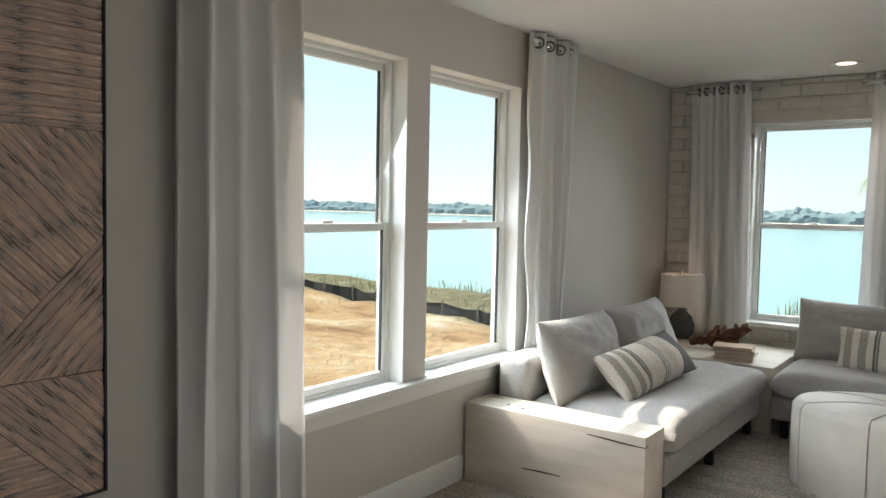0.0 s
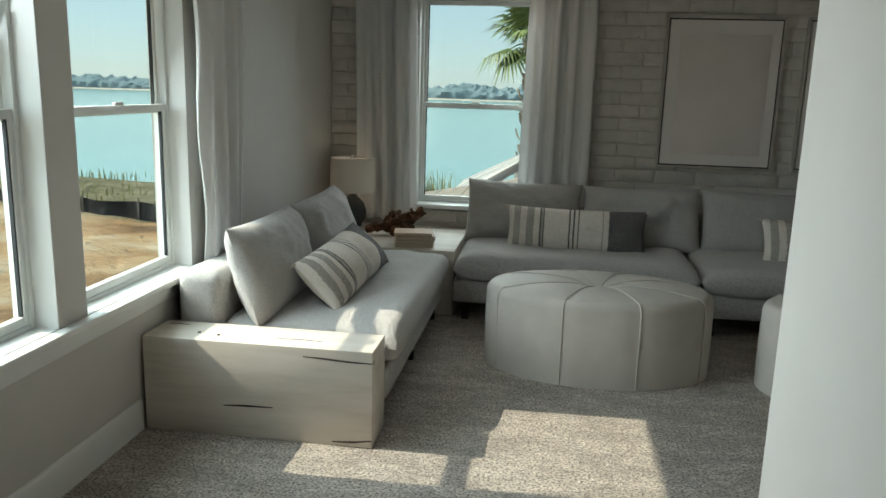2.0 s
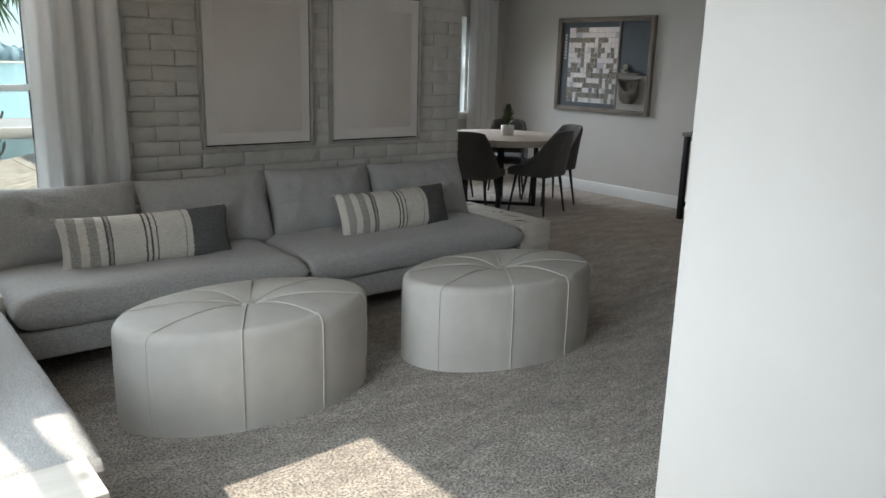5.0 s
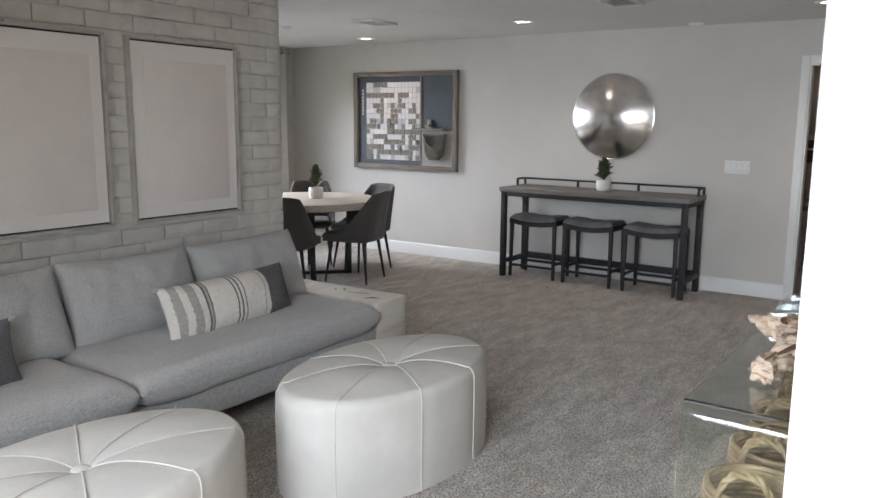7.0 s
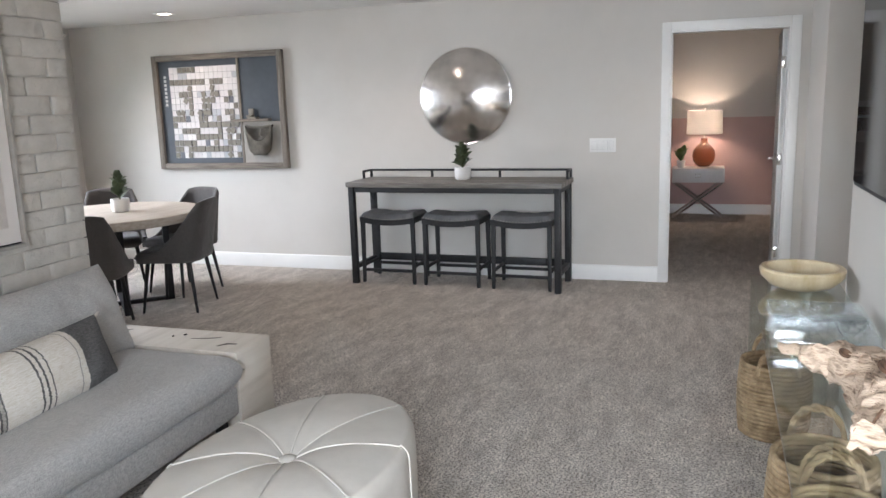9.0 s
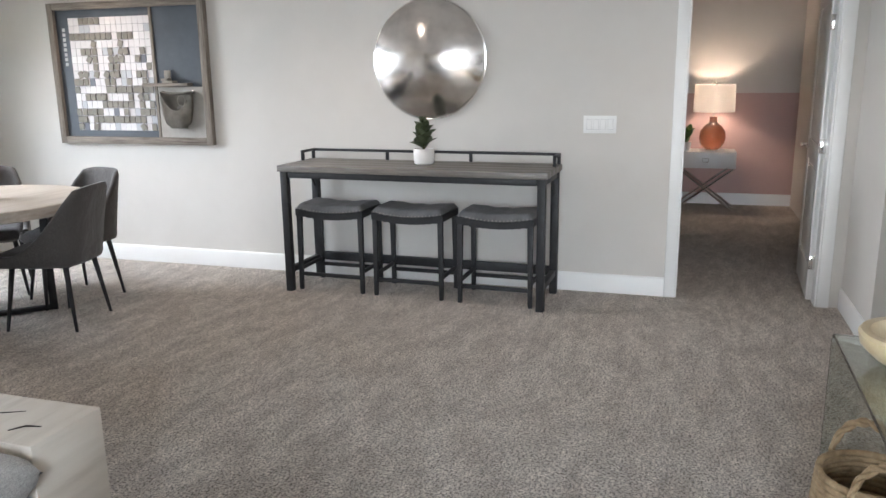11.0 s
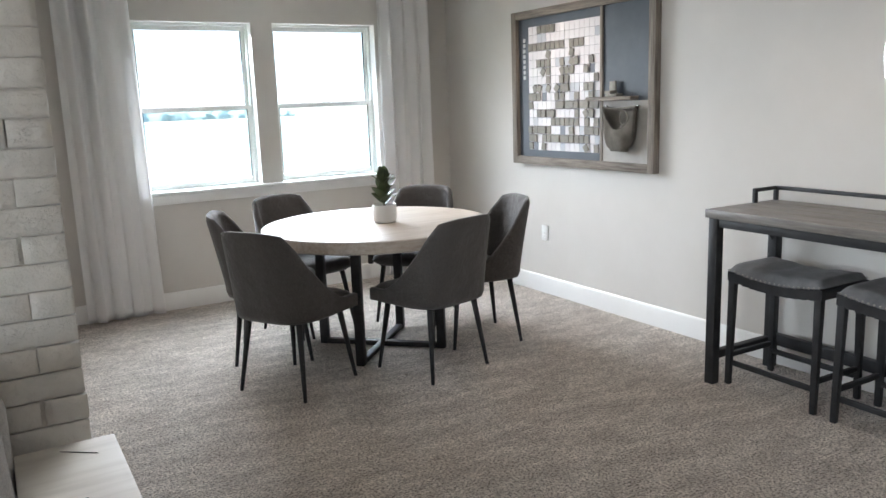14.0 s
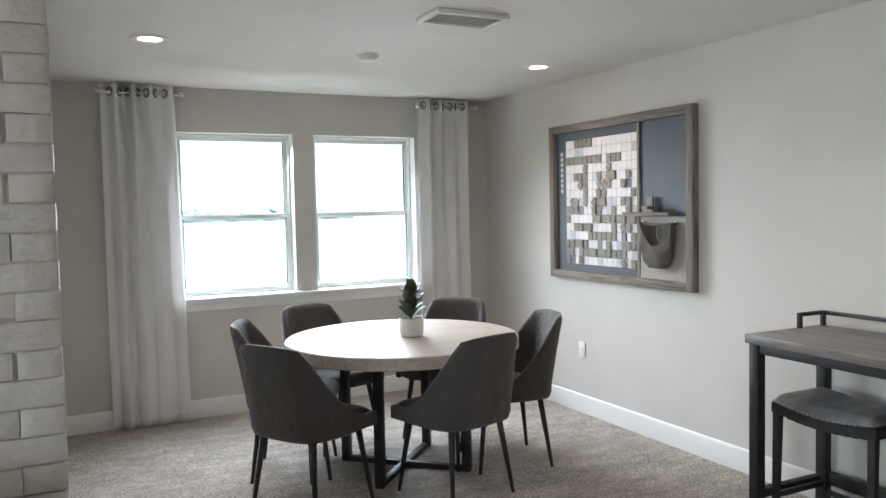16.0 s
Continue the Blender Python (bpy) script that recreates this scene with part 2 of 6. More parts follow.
def add_tube(bm, pts, rad, seg=12, caps=True):
    """A round bar along points; rad: one radius or one a point."""
    pts = [Vector(p) for p in pts]
    rad = [rad] * len(pts) if isinstance(rad, (int, float)) else rad
    rings = []
    up = None
    for i, p in enumerate(pts):
        d = (pts[min(i + 1, len(pts) - 1)] - pts[max(i - 1, 0)]).normalized()
        if up is None:
            up = d.orthogonal().normalized()
        up = (up - d * up.dot(d)).normalized()
        side = d.cross(up)
        rings.append([bm.verts.new(p + (up * math.cos(a) + side * math.sin(a)) * rad[i]) for a in [2 * math.pi * k / seg for k in range(seg)]])
    for a, b in zip(rings, rings[1:]):
        for k in range(seg):
            bm.faces.new((a[k], a[(k + 1) % seg], b[(k + 1) % seg], b[k]))
    if caps:
        bm.faces.new(rings[0])
        bm.faces.new(rings[-1])
    return bm


def tube(*a, **k):
    return add_tube(bmesh.new(), *a, **k)


def lathe(profile, seg=32, bm=None):
    """Turns (radius, height) pairs round the z axis."""
    bm = bm or bmesh.new()
    rings = []
    for r, z in profile:
        if r < 1e-5:
            rings.append([bm.verts.new((0, 0, z))])
        else:
            rings.append([bm.verts.new((r * math.cos(2 * math.pi * k / seg), r * math.sin(2 * math.pi * k / seg), z)) for k in range(seg)])
    for a, b in zip(rings, rings[1:]):
        if len(a) == 1 and len(b) == 1:
            continue
        for k in range(seg):
            k2 = (k + 1) % seg
            f = (a[0], b[k], b[k2]) if len(a) == 1 else (a[k], b[0], a[k2]) if len(b) == 1 else (a[k], b[k], b[k2], a[k2])
            bm.faces.new(f)
    return bm


def cushion(w, d, h, puff=0.25, seed=0, n=22, square=5.0, wrinkle=0.008, ears=0.0):
    """A soft box: w along x, d along y, thickness h along z, centred at the origin, with a seam round its middle."""
    bm = bmesh.new()
    tops = []
    for s in (1, -1):
        grid = {}
        for i in range(n + 1):
            for j in range(n + 1):
                u, v = 2 * i / n - 1, 2 * j / n - 1
                u, v = math.sin(u * math.pi / 2) * 0.6 + u * 0.4, math.sin(v * math.pi / 2) * 0.6 + v * 0.4
                e = max(0.0, 1 - abs(u) ** square) ** 0.5 * max(0.0, 1 - abs(v) ** square) ** 0.5
                full = 1 - puff * (u * u + v * v) / 2
                x, y = u * w / 2 * (1 - ears * (1 - v * v)), v * d / 2 * (1 - ears * 1.6 * (1 - u * u))
                nz = noise.noise(Vector((x * 5 + seed * 3.1, y * 5 + seed, s * 2.0))) + 0.5 * noise.noise(Vector((x * 14 + seed, y * 11, s * 3.0 + seed)))
                grid[i, j] = (x, y, s * (h / 2) * e * full + wrinkle * nz * e)
        tops.append(grid)
    ids = {}
    for s, grid in enumerate(tops):
        for k, co in grid.items():
            if s and (k[0] in (0, n) or k[1] in (0, n)):
                ids[s, k] = ids[0, k]
            else:
                ids[s, k] = bm.verts.new(co)
    for s in (0, 1):
        for i in range(n):
            for j in range(n):
                bm.faces.new((ids[s, (i, j)], ids[s, (i + 1, j)], ids[s, (i + 1, j + 1)], ids[s, (i, j + 1)]))
    return bm


def wall_boxes(bm, span, z0, z1, holes, box_of):
    """Fills a wall's span with boxes round its holes (a0, a1, z0, z1), sorted along the span."""
    a = span[0]
    for h0, h1, hz0, hz1 in sorted(holes):
        if h0 > a:
            box_of(a, h0, z0, z1)
        if hz0 > z0:
            box_of(h0, h1, z0, hz0)
        if hz1 < z1:
            box_of(h0, h1, hz1, z1)
        a = h1
    if a < span[1]:
        box_of(a, span[1], z0, z1)


def wall_along_y(name, x0, x1, span, z1, holes, material, label):
    bm = bmesh.new()
    wall_boxes(bm, span, -0.1, z1, holes, lambda a, b, c, d: add_box(bm, x0, x1, a, b, c, d))
    bmesh.ops.remove_doubles(bm, verts=bm.verts, dist=1e-5)
    return solo(name, bm, material, label, "wall", kind="structure", smooth=False)


def wall_along_x(name, y0, y1, span, z1, holes, material, label):
    bm = bmesh.new()
    wall_boxes(bm, span, -0.1, z1, holes, lambda a, b, c, d: add_box(bm, a, b, y0, y1, c, d))
    bmesh.ops.remove_doubles(bm, verts=bm.verts, dist=1e-5)
    return solo(name, bm, material, label, "wall", kind="structure", smooth=False)


# ---- structure ----
CH = 2.395
WX, EX, BY, DY, PX, TY = -2.24, 5.60, 6.08, 9.18, 2.255, 2.42   # west, east, brick, dining, brick end, television wall
PIER_Y = 2.458
SILL, HEAD = 0.585, 2.083
W_WINS = [(1.90, 2.745), (2.91, 3.75)]
D_WINS = [(3.04, 3.90), (4.06, 4.92)]
D_SILL, D_HEAD = 0.875, 2.08
B_WIN = (-1.585, -0.74)

solo("floor", box(-2.4, 10.3, -2.2, 9.5, -0.25, 0), CARPET, "taupe cut-pile carpet with vacuum marks", "floor", kind="structure", smooth=False)
solo("ceiling", box(-2.4, 10.3, -2.2, 9.5, CH, CH + 0.2), CEIL, "flat off-white painted ceiling", "ceiling", kind="structure", smooth=False)
wall_along_y("wall_west", WX - 0.17, WX, (-2.2, BY + 0.3), CH, [(a, b, SILL, HEAD) for a, b in W_WINS], PAINT, "beige painted wall with a pair of windows")
wall_along_x("wall_brick_backing", BY + 0.02, BY + 0.2, (WX, PX - 0.01), CH, [(*B_WIN, SILL, HEAD)], BRICK, "painted wall behind the brick face")
wall_along_y("wall_alcove", PX - 0.16, PX - 0.012, (BY + 0.2, DY), CH, [], PAINT, "beige painted return wall of the dining corner")
wall_along_x("wall_dining", DY, DY + 0.17, (PX - 0.16, EX + 0.12), CH, [(a, b, D_SILL, D_HEAD) for a, b in D_WINS], PAINT, "beige painted wall with a pair of windows")
DOOR = (2.40, 3.27, 2.03)
wall_along_y("wall_east", EX, EX + 0.12, (2.0, DY), CH, [(DOOR[0], DOOR[1], -0.1, DOOR[2])], PAINT, "beige painted wall with a bedroom doorway")
tv_wall = wall_along_x("wall_television", PIER_Y - 0.14, PIER_Y, (0.14, 2.72), CH, [], PAINT, "pale painted wall that carries the television")
# this wall runs slightly out of square
tv_wall.matrix_basis = Matrix.Translation((0.14, PIER_Y, 0)) @ pose(0, 0, 0, 0, 0, -0.9) @ Matrix.Translation((-0.14, -PIER_Y, 0))
wall_along_y("wall_pier", 0.018, 0.14, (0.75, PIER_Y), CH, [], PAINT, "pale painted wall end by the passage")
wall_along_x("wall_passage", 0.61, 0.75, (0.018, 5.0), CH, [], PAINT, "pale painted passage wall")
wall_along_y("wall_hall", 2.58, 2.72, (0.75, TY - 0.14), CH, [], PAINT, "pale painted hall wall")
wall_along_x("wall_hall_return", 2.12, 2.26, (4.80, EX), CH, [], PAINT, "pale painted wall beside the bedroom doorway")
wall_along_y("wall_bath", 4.80, 4.92, (0.75, 2.12), CH, [(1.05, 1.80, -0.1, 2.03)], PAINT, "pale painted wall with a bathroom doorway")
wall_along_x("wall_south", -2.2, -2.06, (WX, 5.0), CH, [], PAINT, "plain painted wall")
wall_along_y("wall_passage_end", 5.0, 5.14, (-2.2, 0.75), CH, [], PAINT, "plain painted wall")
# bedroom and bathroom shells
wall_along_y("wall_bedroom_far", 9.60, 9.72, (0.4, 6.0), CH, [], PAINT, "pale grey bedroom wall")
wall_along_x("wall_bedroom_north", 5.9, 6.02, (EX + 0.12, 9.6), CH, [], PAINT, "pale grey bedroom wall")
wall_along_x("wall_bedroom_south", 1.98, 2.10, (EX + 0.12, 9.6), CH, [], PAINT, "pale grey bedroom wall")
WARMTILE = mottled("tan_tile", (0.42, 0.24, 0.13), (0.52, 0.31, 0.18), 4, 0.35, bstr=0.05)
wall_along_y("wall_bath_far", 6.6, 6.72, (0.4, 1.98), CH, [], WARMTILE, "tan bathroom wall")
wall_along_x("wall_bath_south", 0.4, 0.52, (4.92, 6.6), CH, [], WARMTILE, "tan bathroom wall")


def baseboard(name, a, b):
    """A skirting board from a to b (x, y), its face to the right of that line."""
    (ax, ay), (bx, by) = a, b
    L = math.hypot(bx - ax, by - ay)
    bm = bmesh.new()
    prof = [(0, 0), (0.014, 0), (0.014, 0.118), (0.010, 0.128), (0.004, 0.132), (0, 0.132)]
    r0 = [bm.verts.new((0, -y, z)) for y, z in prof]
    r1 = [bm.verts.new((L, -y, z)) for y, z in prof]
    for i in range(len(prof)):
        j = (i + 1) % len(prof)
        bm.faces.new((r0[i], r0[j], r1[j], r1[i]))
    bm.faces.new(r0)
    bm.faces.new(r1)
    ang = math.degrees(math.atan2(by - ay, bx - ax))
    return solo(name, bm, TRIM, "white painted baseboard", "baseboard", kind="structure", at=(ax, ay, 0), rot=(0, 0, ang))


baseboard("baseboard", (WX, -2.0), (WX, 3.23))
baseboard("baseboard", (EX, DY), (EX, 3.34))
baseboard("baseboard", (PX, DY), (EX - 0.014, DY))
baseboard("baseboard", (0.018, PIER_Y), (0.018, 0.75))
baseboard("baseboard", (2.72, TY - 0.002), (0.018, PIER_Y + 0.002))
baseboard("baseboard", (EX, 2.26), (4.80, 2.26))
baseboard("baseboard", (9.6, 5.9), (9.6, 2.1))


def window(name, m, w, z0, z1, label):
    """A single-hung window filling an opening w wide; local x along the wall, y out of the room, 0 at the inner wall face."""
    t = thing(name, label, "window", kind="structure")
    t.matrix_basis = m
    d0, d1, fw = 0.085, 0.15, 0.022
    fr = bmesh.new()
    add_box(fr, 0, fw, d0, d1, z0, z1, 0.004)
    add_box(fr, w - fw, w, d0, d1, z0, z1, 0.004)
    add_box(fr, fw, w - fw, d0, d1, z0, z0 + fw, 0.004)
    add_box(fr, fw, w - fw, d0, d1, z1 - fw, z1, 0.004)
    part("window_frame", fr, VINYL, t)
    mid = z0 + (z1 - z0) * 0.485
    for nm, a, b, y in (("lower_sash", z0 + fw, mid + 0.02, d0 + 0.006), ("upper_sash", mid - 0.02, z1 - fw, d0 + 0.036)):
        s = 0.024
        bm = bmesh.new()
        add_box(bm, fw, fw + s, y, y + 0.028, a, b, 0.003)
        add_box(bm, w - fw - s, w - fw, y, y + 0.028, a, b, 0.003)
        add_box(bm, fw + s, w - fw - s, y, y + 0.028, a, a + s + 0.008, 0.003)
        add_box(bm, fw + s, w - fw - s, y, y + 0.028, b - s - 0.008, b, 0.003)
        sash = part(nm, bm, VINYL, t)
        g = bmesh.new()
        q = 0.006
        for args in ((fw + s, fw + s + q, a + s, b - s), (w - fw - s - q, w - fw - s, a + s, b - s)):
            add_box(g, args[0], args[1], y + 0.006, y + 0.02, args[2], args[3])
        part("gasket", g, GASKET, sash, "black glazing gasket")
        p = part("pane", box(fw + s - 0.005, w - fw - s + 0.005, y + 0.010, y + 0.014, a + s, b - s), PANE, sash, "clear glass", smooth=False)
        p.visible_shadow = False
    part("latch", box(w / 2 - 0.03, w / 2 + 0.03, d0 - 0.012, d0 + 0.006, mid + 0.02, mid + 0.034, 0.004), VINYL, t)
    lin = bmesh.new()
    add_box(lin, -0.001, 0.004, 0.001, d0, z0, z1)
    add_box(lin, w - 0.004, w + 0.001, 0.001, d0, z0, z1)
    add_box(lin, 0.004, w - 0.004, 0.001, d0, z1 - 0.004, z1 + 0.001)
    part("reveal", lin, TRIM, t, "white painted window reveal", smooth=False)
    return t


for i, (a, b) in enumerate(W_WINS):
    window("window_%d" % (i + 1), pose(WX, a, 0, 0, 0, 90), b - a, SILL, HEAD, "white vinyl single-hung window above the lake view")
window("window_3", pose(B_WIN[0], BY, 0, 0, 0, 0) , B_WIN[1] - B_WIN[0], SILL, HEAD, "white vinyl single-hung window in the brick wall")
for i, (a, b) in enumerate(D_WINS):
    window("window_%d" % (i + 4), pose(a, DY, 0), b - a, D_SILL, D_HEAD, "white vinyl single-hung window of the dining corner")


def sill(m, L, z, label):
    t = thing("window_sill", label, "window sill", kind="structure")
    t.matrix_basis = m
    part("sill_board", box(-0.06, L + 0.06, -0.05, 0.0, z - 0.028, z, 0.006), TRIM, t)
    for a, b in ((0.0, (L - 0.16) / 2), ((L + 0.16) / 2, L)):
        part("sill_inner", box(a, b, 0.0, 0.09, z - 0.028, z + 0.002, 0.002), TRIM, t)
    part("apron", box(-0.04, L + 0.04, -0.014, -0.0005, z - 0.095, z - 0.028, 0.004), TRIM, t)
    return t


sill(pose(WX, W_WINS[0][0], 0, 0, 0, 90), W_WINS[1][1] - W_WINS[0][0], SILL + 0.004, "white painted window sill and apron")
sill(pose(D_WINS[0][0], DY, 0), D_WINS[1][1] - D_WINS[0][0], D_SILL + 0.004, "white painted window sill and apron")
solo("window_sill", box(B_WIN[0] - 0.03, B_WIN[1] + 0.03, BY - 0.055, BY + 0.09, SILL - 0.03, SILL + 0.004, 0.006), TRIM, "white painted window sill in the brick wall", "window sill", kind="structure")

# doorway of the bedroom
dc = thing("door_casing", "white painted door casing round the bedroom doorway", "door casing", kind="structure")
for nm, a, b, z0, z1 in (("casing_side", DOOR[1], DOOR[1] + 0.07, 0, DOOR[2] + 0.07), ("casing_side", DOOR[0] - 0.07, DOOR[0], 0, DOOR[2] + 0.07), ("casing_head", DOOR[0], DOOR[1], DOOR[2], DOOR[2] + 0.07)):
    part(nm, box(EX - 0.018, EX - 0.0005, a, b, z0, z1, 0.004), TRIM, dc)
for nm, a, b, z0, z1 in (("jamb", DOOR[1] - 0.012, DOOR[1] - 0.0005, 0, DOOR[2]), ("jamb", DOOR[0] + 0.0005, DOOR[0] + 0.012, 0, DOOR[2]), ("jamb_head", DOOR[0] + 0.012, DOOR[1] - 0.012, DOOR[2] - 0.012, DOOR[2] - 0.0005)):
    part(nm, box(EX - 0.002, EX + 0.122, a, b, z0, z1), TRIM, dc)
bc = thing("door_casing", "white painted door casing round the bathroom doorway", "door casing", kind="structure")
for nm, a, b, z0, z1 in (("casing_side", 1.80, 1.87, 0, 2.10), ("casing_side", 0.98, 1.05, 0, 2.10), ("casing_head", 1.05, 1.80, 2.03, 2.10)):
    part(nm, box(4.782, 4.7995, a, b, z0, z1, 0.004), TRIM, bc)


def door_leaf():
    t = thing("door_1", "white panelled interior door standing open into the bedroom", "door", kind="structure", at=(EX + 0.115, DOOR[0] + 0.03, 0.012), rz=-3)
    bm = bmesh.new()
    W, H, D = 0.80, 2.0, 0.018
    add_box(bm, 0, W, -D + 0.008, D - 0.008, 0, H)
    for x0, x1, z0, z1 in ((0, 0.11, 0, H), (W - 0.11, W, 0, H), (0.11, W - 0.11, 0, 0.22), (0.11, W - 0.11, 0.86, 1.0), (0.11, W - 0.11, H - 0.13, H)):
        add_box(bm, x0, x1, -D, D, z0, z1, 0.003)
    part("leaf", bm, TRIM, t)
    for z in (0.22, 1.0):
        part("panel", box(0.14, W - 0.14, -0.016, 0.016, z + 0.03, (0.86 if z < 1 else H - 0.13) - 0.03, 0.006), TRIM, t)
    for z in (0.25, 1.0, 1.75):
        part("hinge", box(-0.012, 0.004, -0.02, 0.02, z - 0.045, z + 0.045, 0.003), CHROME, t, "satin metal hinge")
    for s in (1, -1):
        h = part("door_handle", lathe([(0, 0), (0.03, 0), (0.03, 0.008), (0.011, 0.012), (0.011, 0.05), (0, 0.05)], 20), CHROME, t, "satin metal lever handle", at=(W - 0.07, s * D, 0.95), rot=(-90 * s, 0, 0))
        part("lever", tube([(0, 0, 0.045), (-0.03 , 0, 0.048), (-0.11, 0, 0.045)], [0.010, 0.010, 0.007]), CHROME, h)


door_leaf()


NICKEL = mat("dark_nickel", 0.3, 1.0)[0]
NICKEL.node_tree.nodes["Principled BSDF"].inputs["Base Color"].default_value = (0.22, 0.21, 0.20, 1)


def rod(m, L, label):
    t = thing("curtain_rod", label, "curtain rod", "curtain rods")
    t.matrix_basis = m
    part("rod", tube([(0, 0, 0), (L, 0, 0)], 0.011), CHROME, t)
    for x in (-0.02, L + 0.02):
        part("finial", lathe([(0, -0.022), (0.014, -0.018), (0.024, 0), (0.014, 0.018), (0, 0.022)], 16), CHROME, t, "faceted clear finial", at=(x, 0, 0), rot=(0, 90, 0))
    for x in (0.05, L - 0.05):
        part("bracket", tube([(x, 0, -0.014), (x, 0.04, -0.014), (x, 0.083, -0.014)], 0.006), CHROME, t)
    return t


def curtain(m, w_top, w_bot, z0, z1, folds, depth, label, seed=0, lean=0.0, wave=0.0):
    """A grommet-topped panel; local x along the rod, y to the wall."""
    t = thing("curtain", label, "curtain", "white grommet curtains")
    t.matrix_basis = m
    nx, nz = folds * 14, 44
    bm = bmesh.new()
    grid = []
    for j in range(nz + 1):
        h = j / nz
        z = z1 - (z1 - z0) * h
        row = []
        for i in range(nx + 1):
            u = i / nx
            ph = u * folds * 2 * math.pi + 0.6 * math.sin(u * 5 + seed) * h
            w = w_top + (w_bot - w_top) * h ** 0.8
            amp = depth * (0.75 + 0.35 * math.sin(seed + u * 7 + h * 2.0)) * (1 - 0.18 * h)
            x = u * w + lean * h + 0.012 * math.sin(ph * 2 + seed) * h
            edge = wave * math.sin(h * 14 + seed) * max(0, 1 - u * 4) * (0.3 + h * 0.7)
            y = amp * math.sin(ph) + 0.008 * noise.noise(Vector((u * 9, h * 5, seed)))
            row.append(bm.verts.new((x + edge, y, z)))
        grid.append(row)
    for a, b in zip(grid, grid[1:]):
        for i in range(nx):
            bm.faces.new((a[i], a[i + 1], b[i + 1], b[i]))
    p = part("panel", bm, CURTAIN, t, angle=180)
    so = p.modifiers.new("thick", "SOLIDIFY")
    so.thickness = 0.0025
    for k in range(folds * 2 - 1):
        u = (k + 0.5) / folds / 2 + 0.25 / folds
        gm = bmesh.new()
        ring = [Vector((0.027 * math.cos(a), 0, 0.027 * math.sin(a))) for a in [2 * math.pi * q / 16 for q in range(17)]]
        add_tube(gm, ring, 0.0065, 6, False)
        part("grommet", gm, NICKEL, t, "dark metal eyelet", at=(u * w_top, 0, z1 - 0.055), rot=(0, 0, 60 if k % 2 else -60))
    return t


RODZ = 2.325
rod(pose(WX + 0.085, 1.42, RODZ, 0, 0, 90), 0.62, "short brushed nickel curtain rod beside the windows")
rod(pose(WX + 0.085, 3.76, RODZ, 0, 0, 90), 0.44, "short brushed nickel curtain rod beside the windows")
curtain(pose(WX + 0.085, 1.49, 0, 0, 0, 90), 0.50, 0.56, 0.02, 2.385, 4, 0.05, "sheer white curtain panel beside the window", 1)
curtain(pose(WX + 0.085, 3.72, 0, 0, 0, 90), 0.50, 0.40, 0.62, 2.385, 4, 0.045, "white curtain panel falling behind the sofa", 2, 0.02, 0.03)
rod(pose(-2.06, BY - 0.085, RODZ), 0.50, "short brushed nickel curtain rod on the brick wall")
rod(pose(-0.83, BY - 0.085, RODZ), 0.52, "short brushed nickel curtain rod on the brick wall")
curtain(pose(-2.04, BY - 0.085, 0), 0.44, 0.46, 0.47, 2.385, 4, 0.042, "white curtain panel in the corner behind the lamp", 3, 0.03)
curtain(pose(-0.79, BY - 0.085, 0), 0.45, 0.52, 0.40, 2.385, 4, 0.045, "white curtain panel falling behind the sofa", 4, -0.04)
rod(pose(2.56, DY - 0.085, RODZ), 0.50, "short brushed nickel curtain rod of the dining corner")
rod(pose(4.93, DY - 0.085, RODZ), 0.50, "short brushed nickel curtain rod of the dining corner")
curtain(pose(2.56, DY - 0.085, 0), 0.47, 0.52, 0.012, 2.385, 4, 0.045, "white floor-length curtain beside the dining window", 5)
curtain(pose(4.91, DY - 0.085, 0), 0.47, 0.46, 0.012, 2.385, 4, 0.045, "white floor-length curtain beside the dining window", 6)

# ---- sitting corner ----


def wood_block(name, x0, x1, y0, y1, z1, label, cracks):
    """A solid timber block with drying cracks; cracks: lists of points laid on its faces."""
    t = thing(name, label, "side table", "whitewashed timber blocks", at=((x0 + x1) / 2, (y0 + y1) / 2, 0))
    w, d = (x1 - x0) / 2, (y1 - y0) / 2
    bm = box(-w, w, -d, d, 0.0, z1, 0.006, seg=2)
    part("body", bm, WHITEWOOD, t)
    for pts, r in cracks:
        k = len(pts)
        part("crack", tube(pts, [r * (0.25 + 0.75 * math.sin(math.pi * (i + 0.35) / (k - 0.3))) for i in range(k)], 6), CRACK, t, "dark drying crack")
    return t


CRACK = mottled("dark_crack", (0.015, 0.012, 0.01), (0.04, 0.03, 0.022), 30, 0.9, bstr=0)
# arm of the short sofa
aw, ad = 0.485, 0.115
wood_block("timber_arm_block", -2.22, -1.25, 3.235, 3.465, 0.41, "whitewashed solid timber block beside the sofa, cracked", [
    ([(0.20, -ad, 0.372), (0.28, -ad, 0.370), (0.38, -ad, 0.364), (aw - 0.002, -ad, 0.362)], 0.0045),
    ([(aw, -ad + 0.002, 0.362), (aw, -0.09, 0.37)], 0.003),
    ([(-0.14, -ad, 0.135), (-0.05, -ad, 0.14), (0.07, -ad, 0.142)], 0.0045),
    ([(0.32, -ad, 0.018), (0.40, -ad, 0.022), (aw - 0.002, -ad, 0.034)], 0.005),
    ([(-0.28, -0.03, 0.41), (-0.27, -0.03, 0.41)], 0.008), ([(-0.19, -0.045, 0.41), (-0.18, -0.045, 0.41)], 0.009),
    ([(0.05, -0.03, 0.41), (0.16, -0.026, 0.41), (0.26, -0.03, 0.41)], 0.0025),
    ([(-0.45, 0.06, 0.41), (-0.40, 0.065, 0.41), (-0.36, 0.06, 0.41)], 0.003)])
